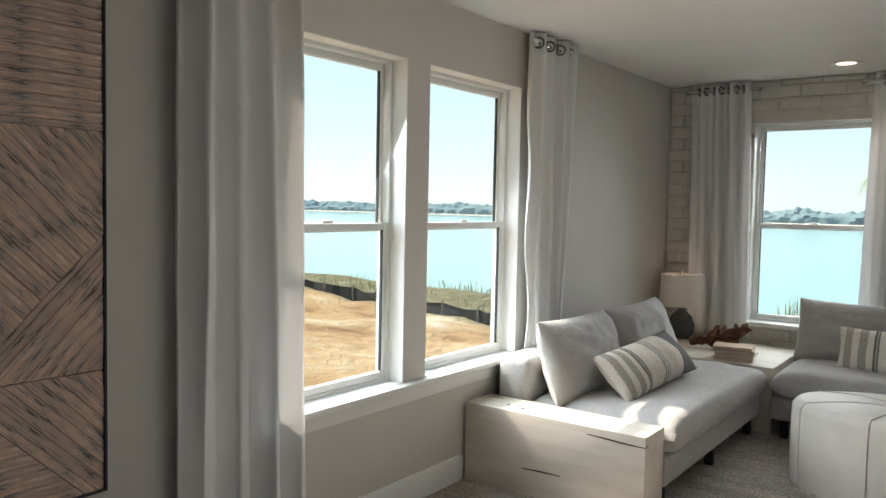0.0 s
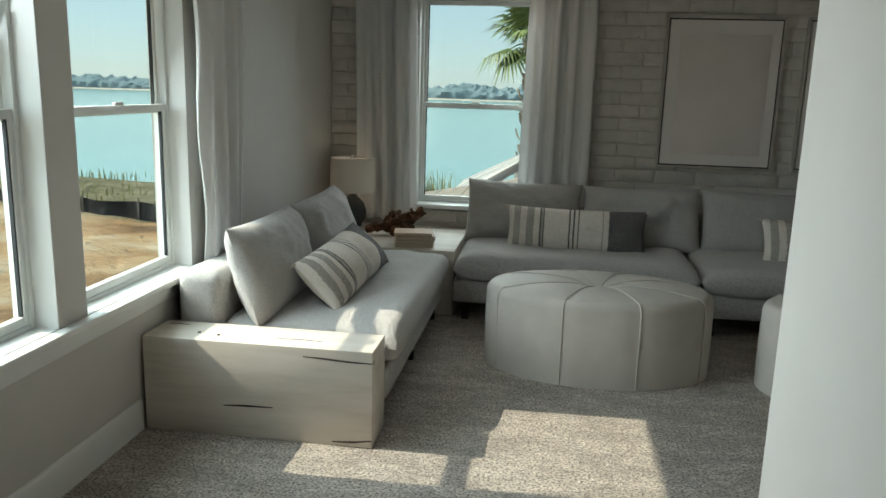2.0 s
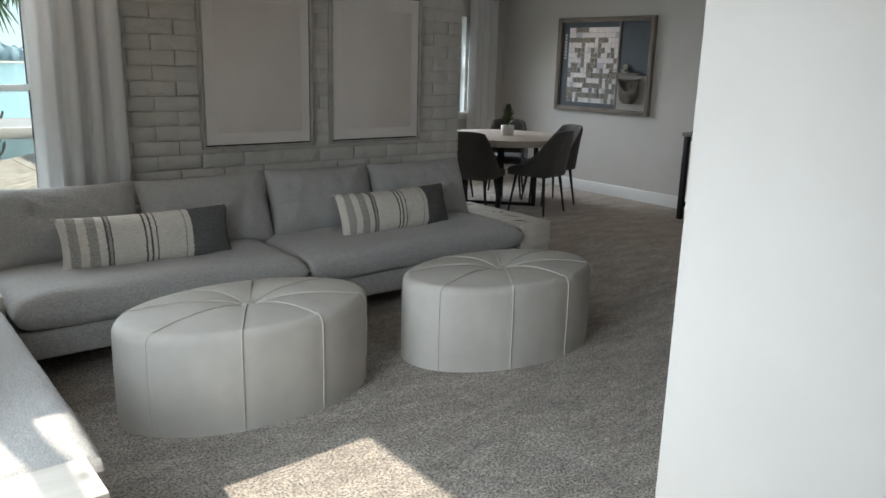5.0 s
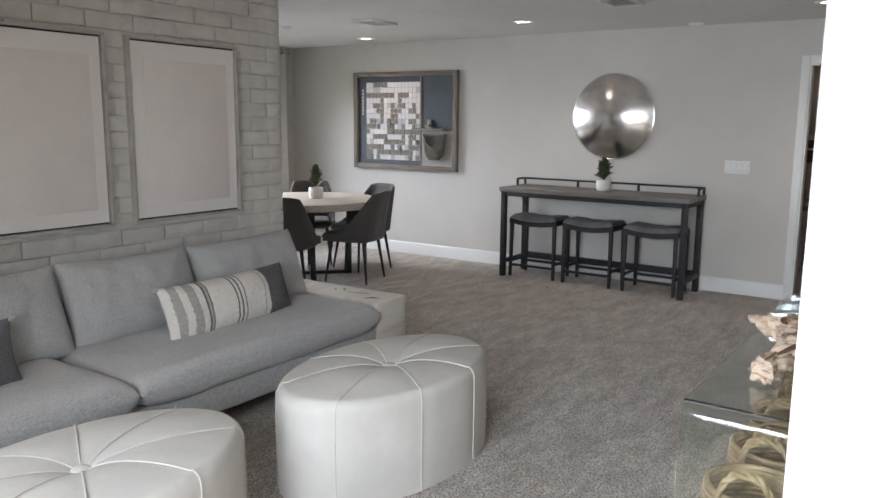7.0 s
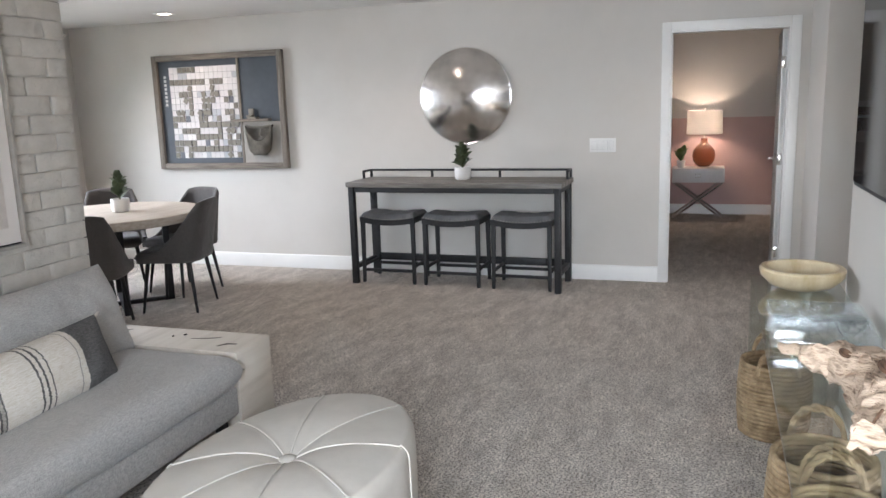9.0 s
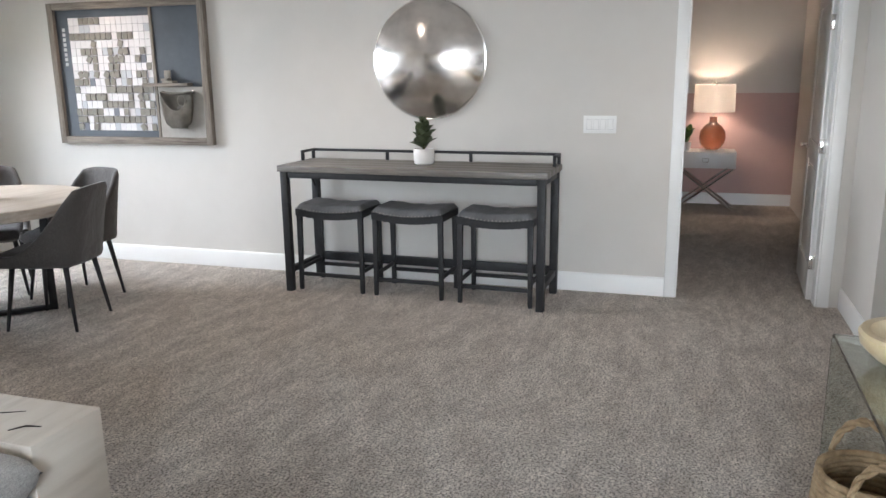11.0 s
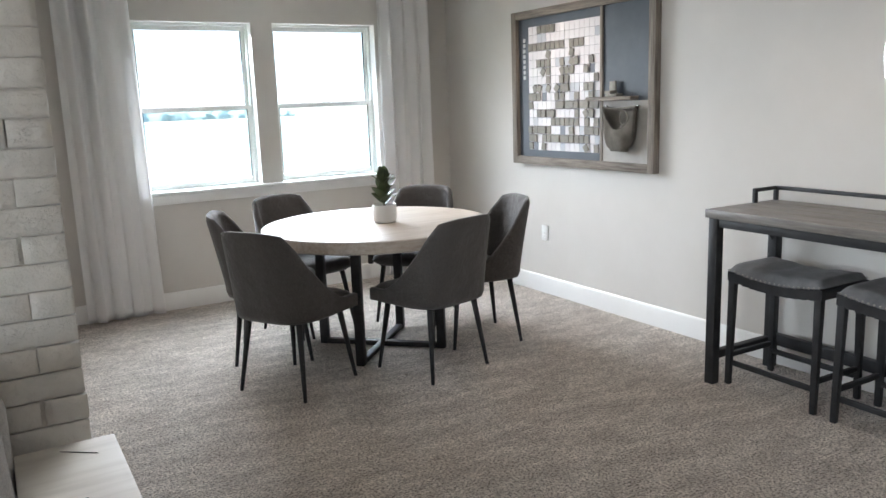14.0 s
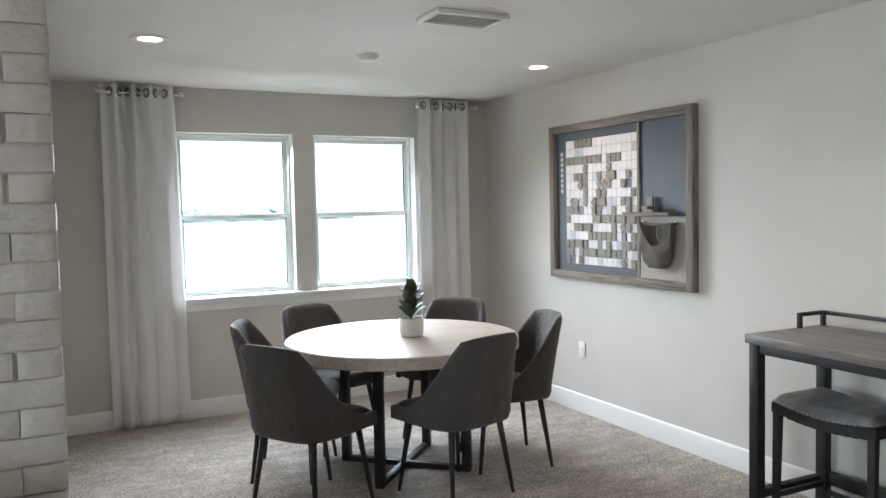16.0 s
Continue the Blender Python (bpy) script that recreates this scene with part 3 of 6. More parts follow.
# arm of the long sofa
wood_block("timber_arm_block", 2.02, 2.315, 5.07, 5.98, 0.42, "whitewashed solid timber block at the sofa end, cracked", [
    ([(0.01, 0.02, 0.42), (0.02, 0.02, 0.42)], 0.008), ([(0.04, -0.03, 0.42), (0.055, -0.03, 0.42)], 0.009),
    ([(0.0, -0.10, 0.42), (0.02, -0.18, 0.42), (0.05, -0.24, 0.42)], 0.003),
    ([(-0.08, -0.30, 0.42), (-0.04, -0.33, 0.42), (-0.03, -0.38, 0.42)], 0.005),
    ([(-0.02, 0.40, 0.42), (0.03, 0.36, 0.42), (0.08, 0.32, 0.42)], 0.003),
    ([(0.1475, -0.40, 0.30), (0.1475, -0.36, 0.31), (0.1475, -0.30, 0.325)], 0.003)])


def sofa(name, m, L, depth, seats, backs, label, flip=False):
    """Local x along the sofa, y to its back, front edge at y = 0."""
    t = thing(name, label, "sofa")
    t.matrix_basis = m
    part("base", box(0, L, 0.035, depth, 0.115, 0.26, 0.02, seg=3), SOFA, t)
    part("backrest", box(0.0, L, depth - 0.20, depth, 0.26, 0.63, 0.05, seg=4), SOFA, t)
    x = 0
    for i, w in enumerate(seats):
        c = cushion(w - 0.006, depth - 0.18, 0.195, 0.07, i + 3, 34, 16, 0.009)
        part("seat_cushion", c, SOFA, t, at=(x + w / 2, (depth - 0.18) / 2 - 0.01, 0.345))
        x += w
    x = 0
    for i, w in enumerate(backs):
        c = cushion(w - 0.004, 0.45, 0.25, 0.46, i + 11, 36, 5, 0.026, 0.035)
        part("back_cushion", c, SOFA, t, at=(x + w / 2, depth - 0.295 - 0.01 * (i % 2), 0.602), rot=(72 - 3 * (i % 2), 1.2 * (-1) ** i, 1.5 * (-1) ** i))
        x += w
    for lx in (0.08, L / 2, L - 0.08):
        for ly in (0.09, depth - 0.08):
            part("leg", box(lx - 0.022, lx + 0.022, ly - 0.022, ly + 0.022, 0, 0.116, 0.003), BLACK, t, "dark block leg")
    return t


sofa("short_sofa", pose(-1.205, 3.47, 0, 0, 0, 90), 1.68, 0.98, [1.68], [0.86, 0.80], "light grey woven sofa section below the window")
sofa("long_sofa", pose(-1.165, 5.04, 0), 3.185, 1.0, [1.50, 1.685], [0.80, 0.79, 0.79, 0.805], "long light grey woven sofa along the brick wall")
wood_block("corner_table", -2.20, -1.17, 5.16, 6.03, 0.425, "whitewashed timber corner table between two sofas", [([(0.1, -0.3, 0.425), (0.2, -0.28, 0.425)], 0.003)])


def stripe_material():
    """Hand-woven stripes across the pillow's length, dark at one end."""
    m, n, l, b = mat("striped_weave", 0.95, 0, 0.1)
    tc, sep = n.new("ShaderNodeTexCoord"), n.new("ShaderNodeSeparateXYZ")
    l.new(tc.outputs["Object"], sep.inputs[0])
    mp = n.new("ShaderNodeMapRange")
    mp.inputs[1].default_value, mp.inputs[2].default_value = -0.44, 0.44
    rag = n.new("ShaderNodeMath")
    rag.operation, rag.inputs[1].default_value = "MULTIPLY_ADD", 0.022
    l.new(noise_tex(n, l, coords(n, l, (3, 30, 30)), 3, 4, 0.7), rag.inputs[0])
    l.new(sep.outputs[0], rag.inputs[2])
    l.new(rag.outputs[0], mp.inputs[0])
    cr = n.new("ShaderNodeValToRGB")
    cr.color_ramp.interpolation = "CONSTANT"
    cream, grey, dark, mid = (0.72, 0.675, 0.61), (0.15, 0.147, 0.145), (0.13, 0.125, 0.12), (0.40, 0.375, 0.335)
    stops = [(0, cream), (0.05, mid), (0.10, cream), (0.145, mid), (0.20, cream), (0.245, dark), (0.254, mid), (0.272, dark), (0.281, cream),
             (0.46, dark), (0.470, cream), (0.492, dark), (0.502, cream), (0.524, dark), (0.533, cream), (0.70, mid), (0.71, cream), (0.75, grey)]
    while len(cr.color_ramp.elements) < len(stops):
        cr.color_ramp.elements.new(0.5)
    for e, (p, c) in zip(cr.color_ramp.elements, stops):
        e.position, e.color = p, (*c, 1)
    l.new(mp.outputs[0], cr.inputs[0])
    v = coords(n, l, (8, 60, 60))
    nz = noise_tex(n, l, v, 4, 5, 0.7)
    mx = n.new("ShaderNodeMix")
    mx.data_type, mx.blend_type = "RGBA", "OVERLAY"
    mx.inputs[0].default_value = 0.6
    l.new(cr.outputs[0], mx.inputs[6])
    l.new(ramp(n, l, nz, [(0.3, (0.12, 0.12, 0.12)), (0.7, (0.85, 0.85, 0.85))]), mx.inputs[7])
    l.new(mx.outputs[2], b.inputs["Base Color"])
    bump(n, l, b, nz, 0.5, 0.004)
    return m


STRIPE = stripe_material()
FRINGE = local("cream_thread", (0.45, 0.42, 0.37), (0.62, 0.58, 0.52), 60, rough=0.95, bstr=0)


def lumbar(m, label, seed=5):
    t = thing("lumbar_pillow", label, "pillow", "striped lumbar pillows")
    t.matrix_basis = m
    part("cover", cushion(0.91, 0.30, 0.20, 0.46, seed, 34, 3.4, 0.026, 0.045), STRIPE, t)
    for sx in (-1, 1):
        for sy in (-1, 1):
            bm = bmesh.new()
            for k in range(9):
                a = 2 * math.pi * k / 9
                add_tube(bm, [(0, 0, 0), (0.012 * sx + 0.008 * math.cos(a), 0.006 * sy, 0.008 * math.sin(a)), (0.028 * sx + 0.012 * math.cos(a), 0.014 * sy + 0.008 * math.sin(a), 0.010 * math.sin(a))], 0.0022, 5)
            part("tassel", bm, FRINGE, t, "cream thread tassel", at=(sx * 0.435, sy * 0.133, 0))
    return t


lumbar(pose(-0.41, 5.46, 0.545, 72, 0, -2), "cream lumbar pillow with grey stripes and dark end")
lumbar(pose(1.20, 5.44, 0.545, 70, 0, 3), "cream lumbar pillow with grey stripes and dark end")
lumbar(pose(-1.60, 4.13, 0.555, 46, -3, 87), "cream lumbar pillow with grey stripes leaning on the short sofa", 8)


def ottoman(m, label):
    """An oval drum in cream leather, tufted at its centre."""
    t = thing("ottoman", label, "ottoman", "oval leather ottomans")
    t.matrix_basis = m
    A, B, H, seg = 0.59, 0.36, 0.447, 96
    fine = [2 * math.pi * q / 2000 for q in range(2001)]
    arc = np.cumsum([math.hypot(A * math.sin(q), B * math.cos(q)) for q in fine])
    seams = [fine[int(np.searchsorted(arc, arc[-1] * (k + 0.5) / 8))] for k in range(8)]
    prof = [(1.0, 0.0), (1.0, 0.03), (1.003, 0.12), (1.004, 0.26), (1.0, 0.388)]
    for k in range(1, 8):
        a = math.pi / 2 * k / 7
        prof.append((1 - 0.085 * (1 - math.cos(a)), 0.388 + (H - 0.393) * math.sin(a)))
    prof += [(0.82, H + 0.004), (0.7, H + 0.012), (0.55, H + 0.018), (0.4, H + 0.018), (0.26, H + 0.012), (0.15, H), (0.08, H - 0.012), (0.05, H - 0.022)]

    def at_angle(r, z, a, off=0.0):
        d = min(abs((a - s + math.pi) % (2 * math.pi) - math.pi) for s in seams)
        dip = math.exp(-(d * r / 0.05) ** 2) if z > 0.02 else 0
        return ((A * r - 0.004 * dip + off) * math.cos(a), (B * r - 0.004 * dip + off) * math.sin(a), z - 0.005 * dip * (r < 0.93))

    bm = bmesh.new()
    rings = [[bm.verts.new(at_angle(r, z, 2 * math.pi * k / seg)) for k in range(seg)] for r, z in prof]
    for a, b in zip(rings, rings[1:]):
        for k in range(seg):
            bm.faces.new((a[k], a[(k + 1) % seg], b[(k + 1) % seg], b[k]))
    bm.faces.new(rings[0])
    bm.faces.new(rings[-1])
    part("cover", bm, LEATHER, t, angle=80)
    for s in seams:
        pts = [Vector(at_angle(r, z + (0.004 if r < 0.95 else 0), s, 0.004)) for r, z in prof]
        part("piping", tube(pts, 0.0028, 6), PIPING, t, "raised cream seam piping")
    part("button", lathe([(0, 0.012), (0.02, 0.01), (0.032, 0.002), (0.036, -0.01), (0, -0.012)], 24), LEATHER, t, at=(0, 0, H - 0.020))
    return t


ottoman(pose(-0.31, 4.44, 0.0), "oval cream leather ottoman with piped seams")
ottoman(pose(1.085, 4.275, 0.0, 0, 0, -4), "oval cream leather ottoman with piped seams")

# ---- dining corner ----


def dining_table(x, y, z, R):
    t = thing("round_table", "round bleached oak dining table on black metal legs", "table", at=(x, y, 0))
    part("tabletop", lathe([(0, z), (R - 0.006, z), (R, z - 0.006), (R, z - 0.062), (R - 0.006, z - 0.068), (0, z - 0.068)], 96), OAK, t)
    h = 0.265
    for i in range(4):
        a = math.pi / 4 + i * math.pi / 2
        c, s = math.cos(a) * h * 1.414, math.sin(a) * h * 1.414
        part("leg", box(-0.024, 0.024, -0.024, 0.024, 0.0, z - 0.068, 0.003), BLACK, t, at=(c, s, 0), rot=(0, 0, 45))
    for k, a in enumerate((45, 135)):
        part("floor_bar", box(-h * 1.414 + 0.024, h * 1.414 - 0.024, -0.02, 0.02, 0.0 if k else 0.001, 0.03 + 0.001 * k, 0.003), BLACK, t, rot=(0, 0, a))
        part("top_bar", box(-h * 1.414 + 0.024, h * 1.414 - 0.024, -0.02, 0.02, z - 0.1 - 0.001 * k, z - 0.0685, 0.003), BLACK, t, rot=(0, 0, a))
    return t


TABLE = (4.02, 7.46)
dining_table(*TABLE, 0.762, 0.67)


def dining_chair():
    """Faces +x; a seat and a bucket-shaped back whose wings sweep forward to the seat's front."""
    t = thing("dining_chair", "charcoal upholstered dining chair with tapered metal legs", "chair", "chairs round the table")
    W, D = 0.235, 0.235
    seat = cushion(0.43, 0.425, 0.105, 0.10, 2, 22, 9, 0.003)
    part("seat", seat, CHAIRCLOTH, t, at=(0.035, 0, 0.437))
    bm = bmesh.new()
    nu, nv = 36, 16
    outer = []
    for j in range(nv + 1):
        v = j / nv
        row = []
        for i in range(nu + 1):
            u = 2 * i / nu - 1                       # from one wing's tip round the back to the other's
            au = abs(u)
            wing = max(0.0, (au - 0.52) / 0.48)
            top = 0.87 - 0.02 * (au / 0.5) ** 4 if au < 0.5 else 0.85 - 0.40 * (1 - (1 - wing) ** 2.2) ** 0.9
            top = max(top, 0.47)
            z = 0.40 + (top - 0.40) * v
            lean = 0.085 * max(0, (z - 0.45) / 0.42) ** 1.1
            if au < 0.5:
                y, x = u / 0.5 * W * 0.86, -D + 0.045 * (au / 0.5) ** 4
                y *= 1 - 0.10 * max(0, (z - 0.5) / 0.37) 
            else:
                q = (au - 0.5) / 0.5
                y = math.copysign(W * (0.86 + 0.16 * min(1, q * 3) ** 0.6), u) * (1 - 0.10 * max(0, (z - 0.5) / 0.37))
                x = -D + 0.045 + q * 0.40
            row.append(Vector((x - lean, y, z)))
        outer.append(row)
    th = 0.038
    vo, vi = [], []
    for j in range(nv + 1):
        ro, ri = [], []
        for i in range(nu + 1):
            p = outer[j][i]
            a, b = outer[j][max(i - 1, 0)], outer[j][min(i + 1, nu)]
            tg = (b - a).normalized()
            nrm = Vector((0, 0, 1)).cross(tg).normalized()
            k = 1.0 if 0 < j < nv else 0.45
            ro.append(bm.verts.new(p + nrm * th * 0.5 * k))
            ri.append(bm.verts.new(p - nrm * th * 0.5 * k))
        vo.append(ro)
        vi.append(ri)
    for j in range(nv):
        for i in range(nu):
            bm.faces.new((vo[j][i], vo[j][i + 1], vo[j + 1][i + 1], vo[j + 1][i]))
            bm.faces.new((vi[j][i], vi[j + 1][i], vi[j + 1][i + 1], vi[j][i + 1]))
        bm.faces.new((vo[j][0], vo[j + 1][0], vi[j + 1][0], vi[j][0]))
        bm.faces.new((vo[j][nu], vi[j][nu], vi[j + 1][nu], vo[j + 1][nu]))
    for i in range(nu):
        bm.faces.new((vo[nv][i], vo[nv][i + 1], vi[nv][i + 1], vi[nv][i]))
        bm.faces.new((vo[0][i], vi[0][i], vi[0][i + 1], vo[0][i + 1]))
    part("backrest", bm, CHAIRCLOTH, t, angle=75)
    part("seat_frame", box(-0.19, 0.20, -0.18, 0.18, 0.385, 0.402, 0.006), BLACK, t)
    for sx in (-1, 1):
        for sy in (-1, 1):
            part("leg", tube([(sx * 0.165, sy * 0.165, 0.39), (sx * 0.215, sy * 0.212, 0.0)], [0.017, 0.0095], 12), BLACK, t, "tapered black metal leg")
    return t


chair = dining_chair()
CHAIRS = [(3.365, 7.14, 30), (4.08, 6.945, 104), (4.575, 7.26, 167), (4.52, 7.92, 222), (3.80, 8.10, 285), (3.44, 7.72, 337)]
for x, y, a in CHAIRS[1:]:
    copy_thing(chair, pose(x, y, 0, 0, 0, a))
chair.matrix_basis = pose(CHAIRS[0][0], CHAIRS[0][1], 0, 0, 0, CHAIRS[0][2])

LEAF = local("dark_leaf", (0.07, 0.095, 0.05), (0.17, 0.20, 0.11), 30, rough=0.45, bstr=0.1)
STEM = local("plant_stem", (0.09, 0.08, 0.04), (0.14, 0.12, 0.06), 40, rough=0.7, bstr=0)
CERAMIC = local("white_ceramic", (0.72, 0.70, 0.67), (0.78, 0.76, 0.73), 8, rough=0.4, bscale=60, bstr=0.1)
SOIL = local("soil", (0.03, 0.022, 0.015), (0.07, 0.05, 0.035), 60, rough=1, bscale=80, bstr=0.6)


def leaf_mesh(L, w, fold=0.25, n=6):
    bm = bmesh.new()
    rows = []
    for i in range(n + 1):
        s = i / n
        ww = w * math.sin(math.pi * min(1, s * 0.93 + 0.04)) ** 0.8
        z = 0.12 * L * math.sin(s * 2.2)
        rows.append([bm.verts.new((s * L, -ww, z + fold * ww)), bm.verts.new((s * L, 0, z)), bm.verts.new((s * L, ww, z + fold * ww))])
    for a, b in zip(rows, rows[1:]):
        for k in (0, 1):
            bm.faces.new((a[k], a[k + 1], b[k + 1], b[k]))
    bmesh.ops.solidify(bm, geom=bm.faces[:], thickness=0.002)
    return bm


def small_plant(x, y, z, seed, label):
    rng = random.Random(seed)
    t = thing("potted_plant", label, "potted plant", "small potted succulents", at=(x, y, z))
    part("pot", lathe([(0, 0), (0.052, 0), (0.064, 0.006), (0.070, 0.03), (0.071, 0.10), (0.068, 0.106), (0.064, 0.104), (0.063, 0.085), (0, 0.085)], 36), CERAMIC, t, "white ceramic pot")
    part("soil", lathe([(0.062, 0.086), (0.03, 0.092), (0, 0.094)], 20), SOIL, t, "dark potting soil")
    part("stem", tube([(0, 0, 0.085), (0.004, 0.003, 0.16), (0.0, 0.0, 0.26)], [0.007, 0.006, 0.003], 8), STEM, t)
    for k in range(26):
        h = k / 25
        a = k * 2.4 + rng.uniform(-0.3, 0.3)
        L = (0.115 - 0.03 * h) * rng.uniform(0.85, 1.15)
        part("leaf", leaf_mesh(L, L * 0.36), LEAF, t, at=(0, 0, 0.10 + 0.15 * h), rot=(rng.uniform(-18, 18), -(26 + 38 * h + rng.uniform(-14, 14)), math.degrees(a)))
    return t


small_plant(4.06, 7.42, 0.762, 3, "green succulent in a white pot on the dining table")

# ---- bar console and stools ----


def console():
    x0, x1, y0, y1, z = 5.055, 5.572, 4.03, 5.90, 0.89
    t = thing("bar_console", "narrow bar console with dark plank top and black metal frame", "console table")
    t.matrix_basis = Matrix.Translation((5.57, 5.90, 0)) @ pose(0, 0, 0, 0, 0, -1.4) @ Matrix.Translation((-5.57, -5.90, 0))
    n = 4
    for i in range(n):
        a, b = x0 + (x1 - x0) * i / n, x0 + (x1 - x0) * (i + 1) / n
        part("top_plank", box(a + 0.0008, b - 0.0008, y0, y1, z - 0.042, z, 0.003), GREYWOOD, t)
    lg = 0.05
    for x in (x0 + 0.012, x1 - 0.012 - lg):
        for y in (y0 + 0.015, y1 - 0.015 - lg):
            part("leg", box(x, x + lg, y, y + lg, 0, z - 0.043, 0.003), BLACK, t)
    for x in (x0 + 0.017, x1 - 0.017 - 0.04):
        part("apron_bar", box(x, x + 0.04, y0 + 0.07, y1 - 0.07, z - 0.085, z - 0.043, 0.003), BLACK, t)
    part("foot_rail", box(x1 - 0.06, x1 - 0.02, y0 + 0.07, y1 - 0.07, 0.13, 0.19, 0.003), BLACK, t)
    for y in (y0 + 0.02, y1 - 0.06):
        part("side_rail", box(x0 + 0.065, x1 - 0.065, y, y + 0.04, 0.13, 0.17, 0.003), BLACK, t)
        part("side_bar", box(x0 + 0.065, x1 - 0.065, y, y + 0.04, z - 0.085, z - 0.043, 0.003), BLACK, t)
    g = 0.055
    for y in (y0 + 0.01, (y0 * 2 + y1) / 3, (y0 + 2 * y1) / 3, y1 - 0.03):
        part("gallery_post", box(x1 - 0.03, x1 - 0.01, y, y + 0.02, z, z + g, 0.002), BLACK, t)
    part("gallery_rail", box(x1 - 0.03, x1 - 0.01, y0 + 0.01, y1 - 0.01, z + g, z + g + 0.018, 0.002), BLACK, t)
    for y in (y0 + 0.01, y1 - 0.03):
        part("gallery_end", box(x1 - 0.19, x1 - 0.031, y, y + 0.02, z + g, z + g + 0.018, 0.002), BLACK, t)
        part("gallery_post", box(x1 - 0.19, x1 - 0.17, y, y + 0.02, z, z + g, 0.002), BLACK, t)
    for y in (y0 + 0.04, y1 - 0.04):
        part("knee_brace", tube([(x1 - 0.04, y + 0.0, z - 0.22), (x1 - 0.14, y, z - 0.085)], 0.008, 8), BLACK, t)
    return t


console()
small_plant(5.33, 4.94, 0.89, 8, "green succulent in a white pot on the bar console")
NAIL = mat("nailhead", 0.3, 1.0)[0]
NAIL.node_tree.nodes["Principled BSDF"].inputs["Base Color"].default_value = (0.35, 0.33, 0.30, 1)


def stool():
    """Backless; long side along y, centred."""
    t = thing("bar_stool", "backless black stool with grey saddle seat and nailheads", "stool", "stools under the bar console")
    w, d = 0.255, 0.175

    def dish(y):
        return 0.028 * (y / w) ** 2

    bm = bmesh.new()
    nx, ny = 14, 20
    top = []
    for i in range(nx + 1):
        row = []
        for j in range(ny + 1):
            u, v = 2 * i / nx - 1, 2 * j / ny - 1
            e = (max(0, 1 - abs(u) ** 7) * max(0, 1 - abs(v) ** 9)) ** 0.5
            tuft = 0.003 * math.cos(v * math.pi * 4) * e
            row.append(bm.verts.new((u * d, v * w, 0.560 + dish(v * w) + 0.045 * e + tuft)))
        top.append(row)
    for i in range(nx):
        for j in range(ny):
            bm.faces.new((top[i][j], top[i + 1][j], top[i + 1][j + 1], top[i][j + 1]))
    part("seat", bm, SEATLEATHER, t, "tufted grey leather saddle seat", angle=80)
    fr = bmesh.new()
    for i in range(12):
        y0, y1 = -w + 2 * w * i / 12, -w + 2 * w * (i + 1) / 12
        zz = 0.560 + dish((y0 + y1) / 2)
        add_box(fr, -d + 0.004, d - 0.004, y0, y1, zz - 0.05, zz - 0.004)
    part("seat_frame", fr, BLACK, t, smooth=False)
    for sx in (-1, 1):
        for k in range(20):
            y = -w + 0.015 + (2 * w - 0.03) * k / 19
            part("nailhead", lathe([(0, 0.004), (0.004, 0.003), (0.0062, 0), (0, 0)], 8), NAIL, t, at=(sx * (d - 0.004), y, 0.563 + dish(y)), rot=(0, 90 * sx, 0))
    for sx in (-1, 1):
        for sy in (-1, 1):
            bm = bmesh.new()
            add_box(bm, -0.016, 0.016, -0.018, 0.018, 0, 0.545, 0.003)
            for v in bm.verts:
                k = 1 - v.co.z / 0.545
                v.co.x = v.co.x * (1 - 0.25 * k) + sx * (d - 0.022 + 0.010 * k)
                v.co.y = v.co.y * (1 - 0.25 * k) + sy * (w - 0.022 + 0.004 * k)
            part("leg", bm, BLACK, t)
    for sy in (-1, 1):
        part("stretcher", box(-d + 0.03, d - 0.03, sy * (w - 0.02) - 0.009, sy * (w - 0.02) + 0.009, 0.14, 0.165, 0.002), BLACK, t)
    for sx in (-1, 1):
        part("stretcher", box(sx * (d - 0.02) - 0.009, sx * (d - 0.02) + 0.009, -w + 0.035, w - 0.035, 0.10, 0.125, 0.002), BLACK, t)
    return t


st = stool()
for x, y in ((5.285, 4.995), (5.265, 4.39)):
    copy_thing(st, pose(x, y, 0, 0, 0, -1.4))
st.matrix_basis = pose(5.305, 5.575, 0, 0, 0, -1.4)

# ---- east wall: game board, metal disc, switch ----
BOARDNAVY = mottled("slate_board", (0.045, 0.055, 0.068), (0.06, 0.072, 0.088), 6, 0.55, bscale=200, bstr=0.05)
BOARDPALE = mottled("pale_board_edge", (0.30, 0.28, 0.25), (0.36, 0.335, 0.30), 8, 0.6, bstr=0.05)
CELLS = mat("board_cells", 0.5)
_n, _l, _b = CELLS[1], CELLS[2], CELLS[3]
_g = _n.new("ShaderNodeNewGeometry")
_r = _n.new("ShaderNodeValToRGB")
_r.color_ramp.interpolation = "CONSTANT"
for _k in range(2):
    _r.color_ramp.elements.new(0.5)
for _e, (_p, _c) in zip(_r.color_ramp.elements, [(0, (0.62, 0.60, 0.60)), (0.70, (0.70, 0.68, 0.67)), (0.84, (0.40, 0.41, 0.44)), (0.95, (0.12, 0.125, 0.15))]):
    _e.position, _e.color = _p, (*_c, 1)
_l.new(_g.outputs["Random Per Island"], _r.inputs[0])
_l.new(_r.outputs[0], _b.inputs["Base Color"])
TILE = mottled("wood_tile", (0.15, 0.135, 0.11), (0.22, 0.20, 0.165), 25, 0.6, bscale=120, bstr=0.15)
CANVAS = local("canvas_bag", (0.20, 0.18, 0.15), (0.27, 0.245, 0.21), 14, rough=0.95, bscale=200, bstr=0.3)
LETTER = mottled("pale_lettering", (0.42, 0.42, 0.42), (0.48, 0.48, 0.48), 9, 0.6, bstr=0)


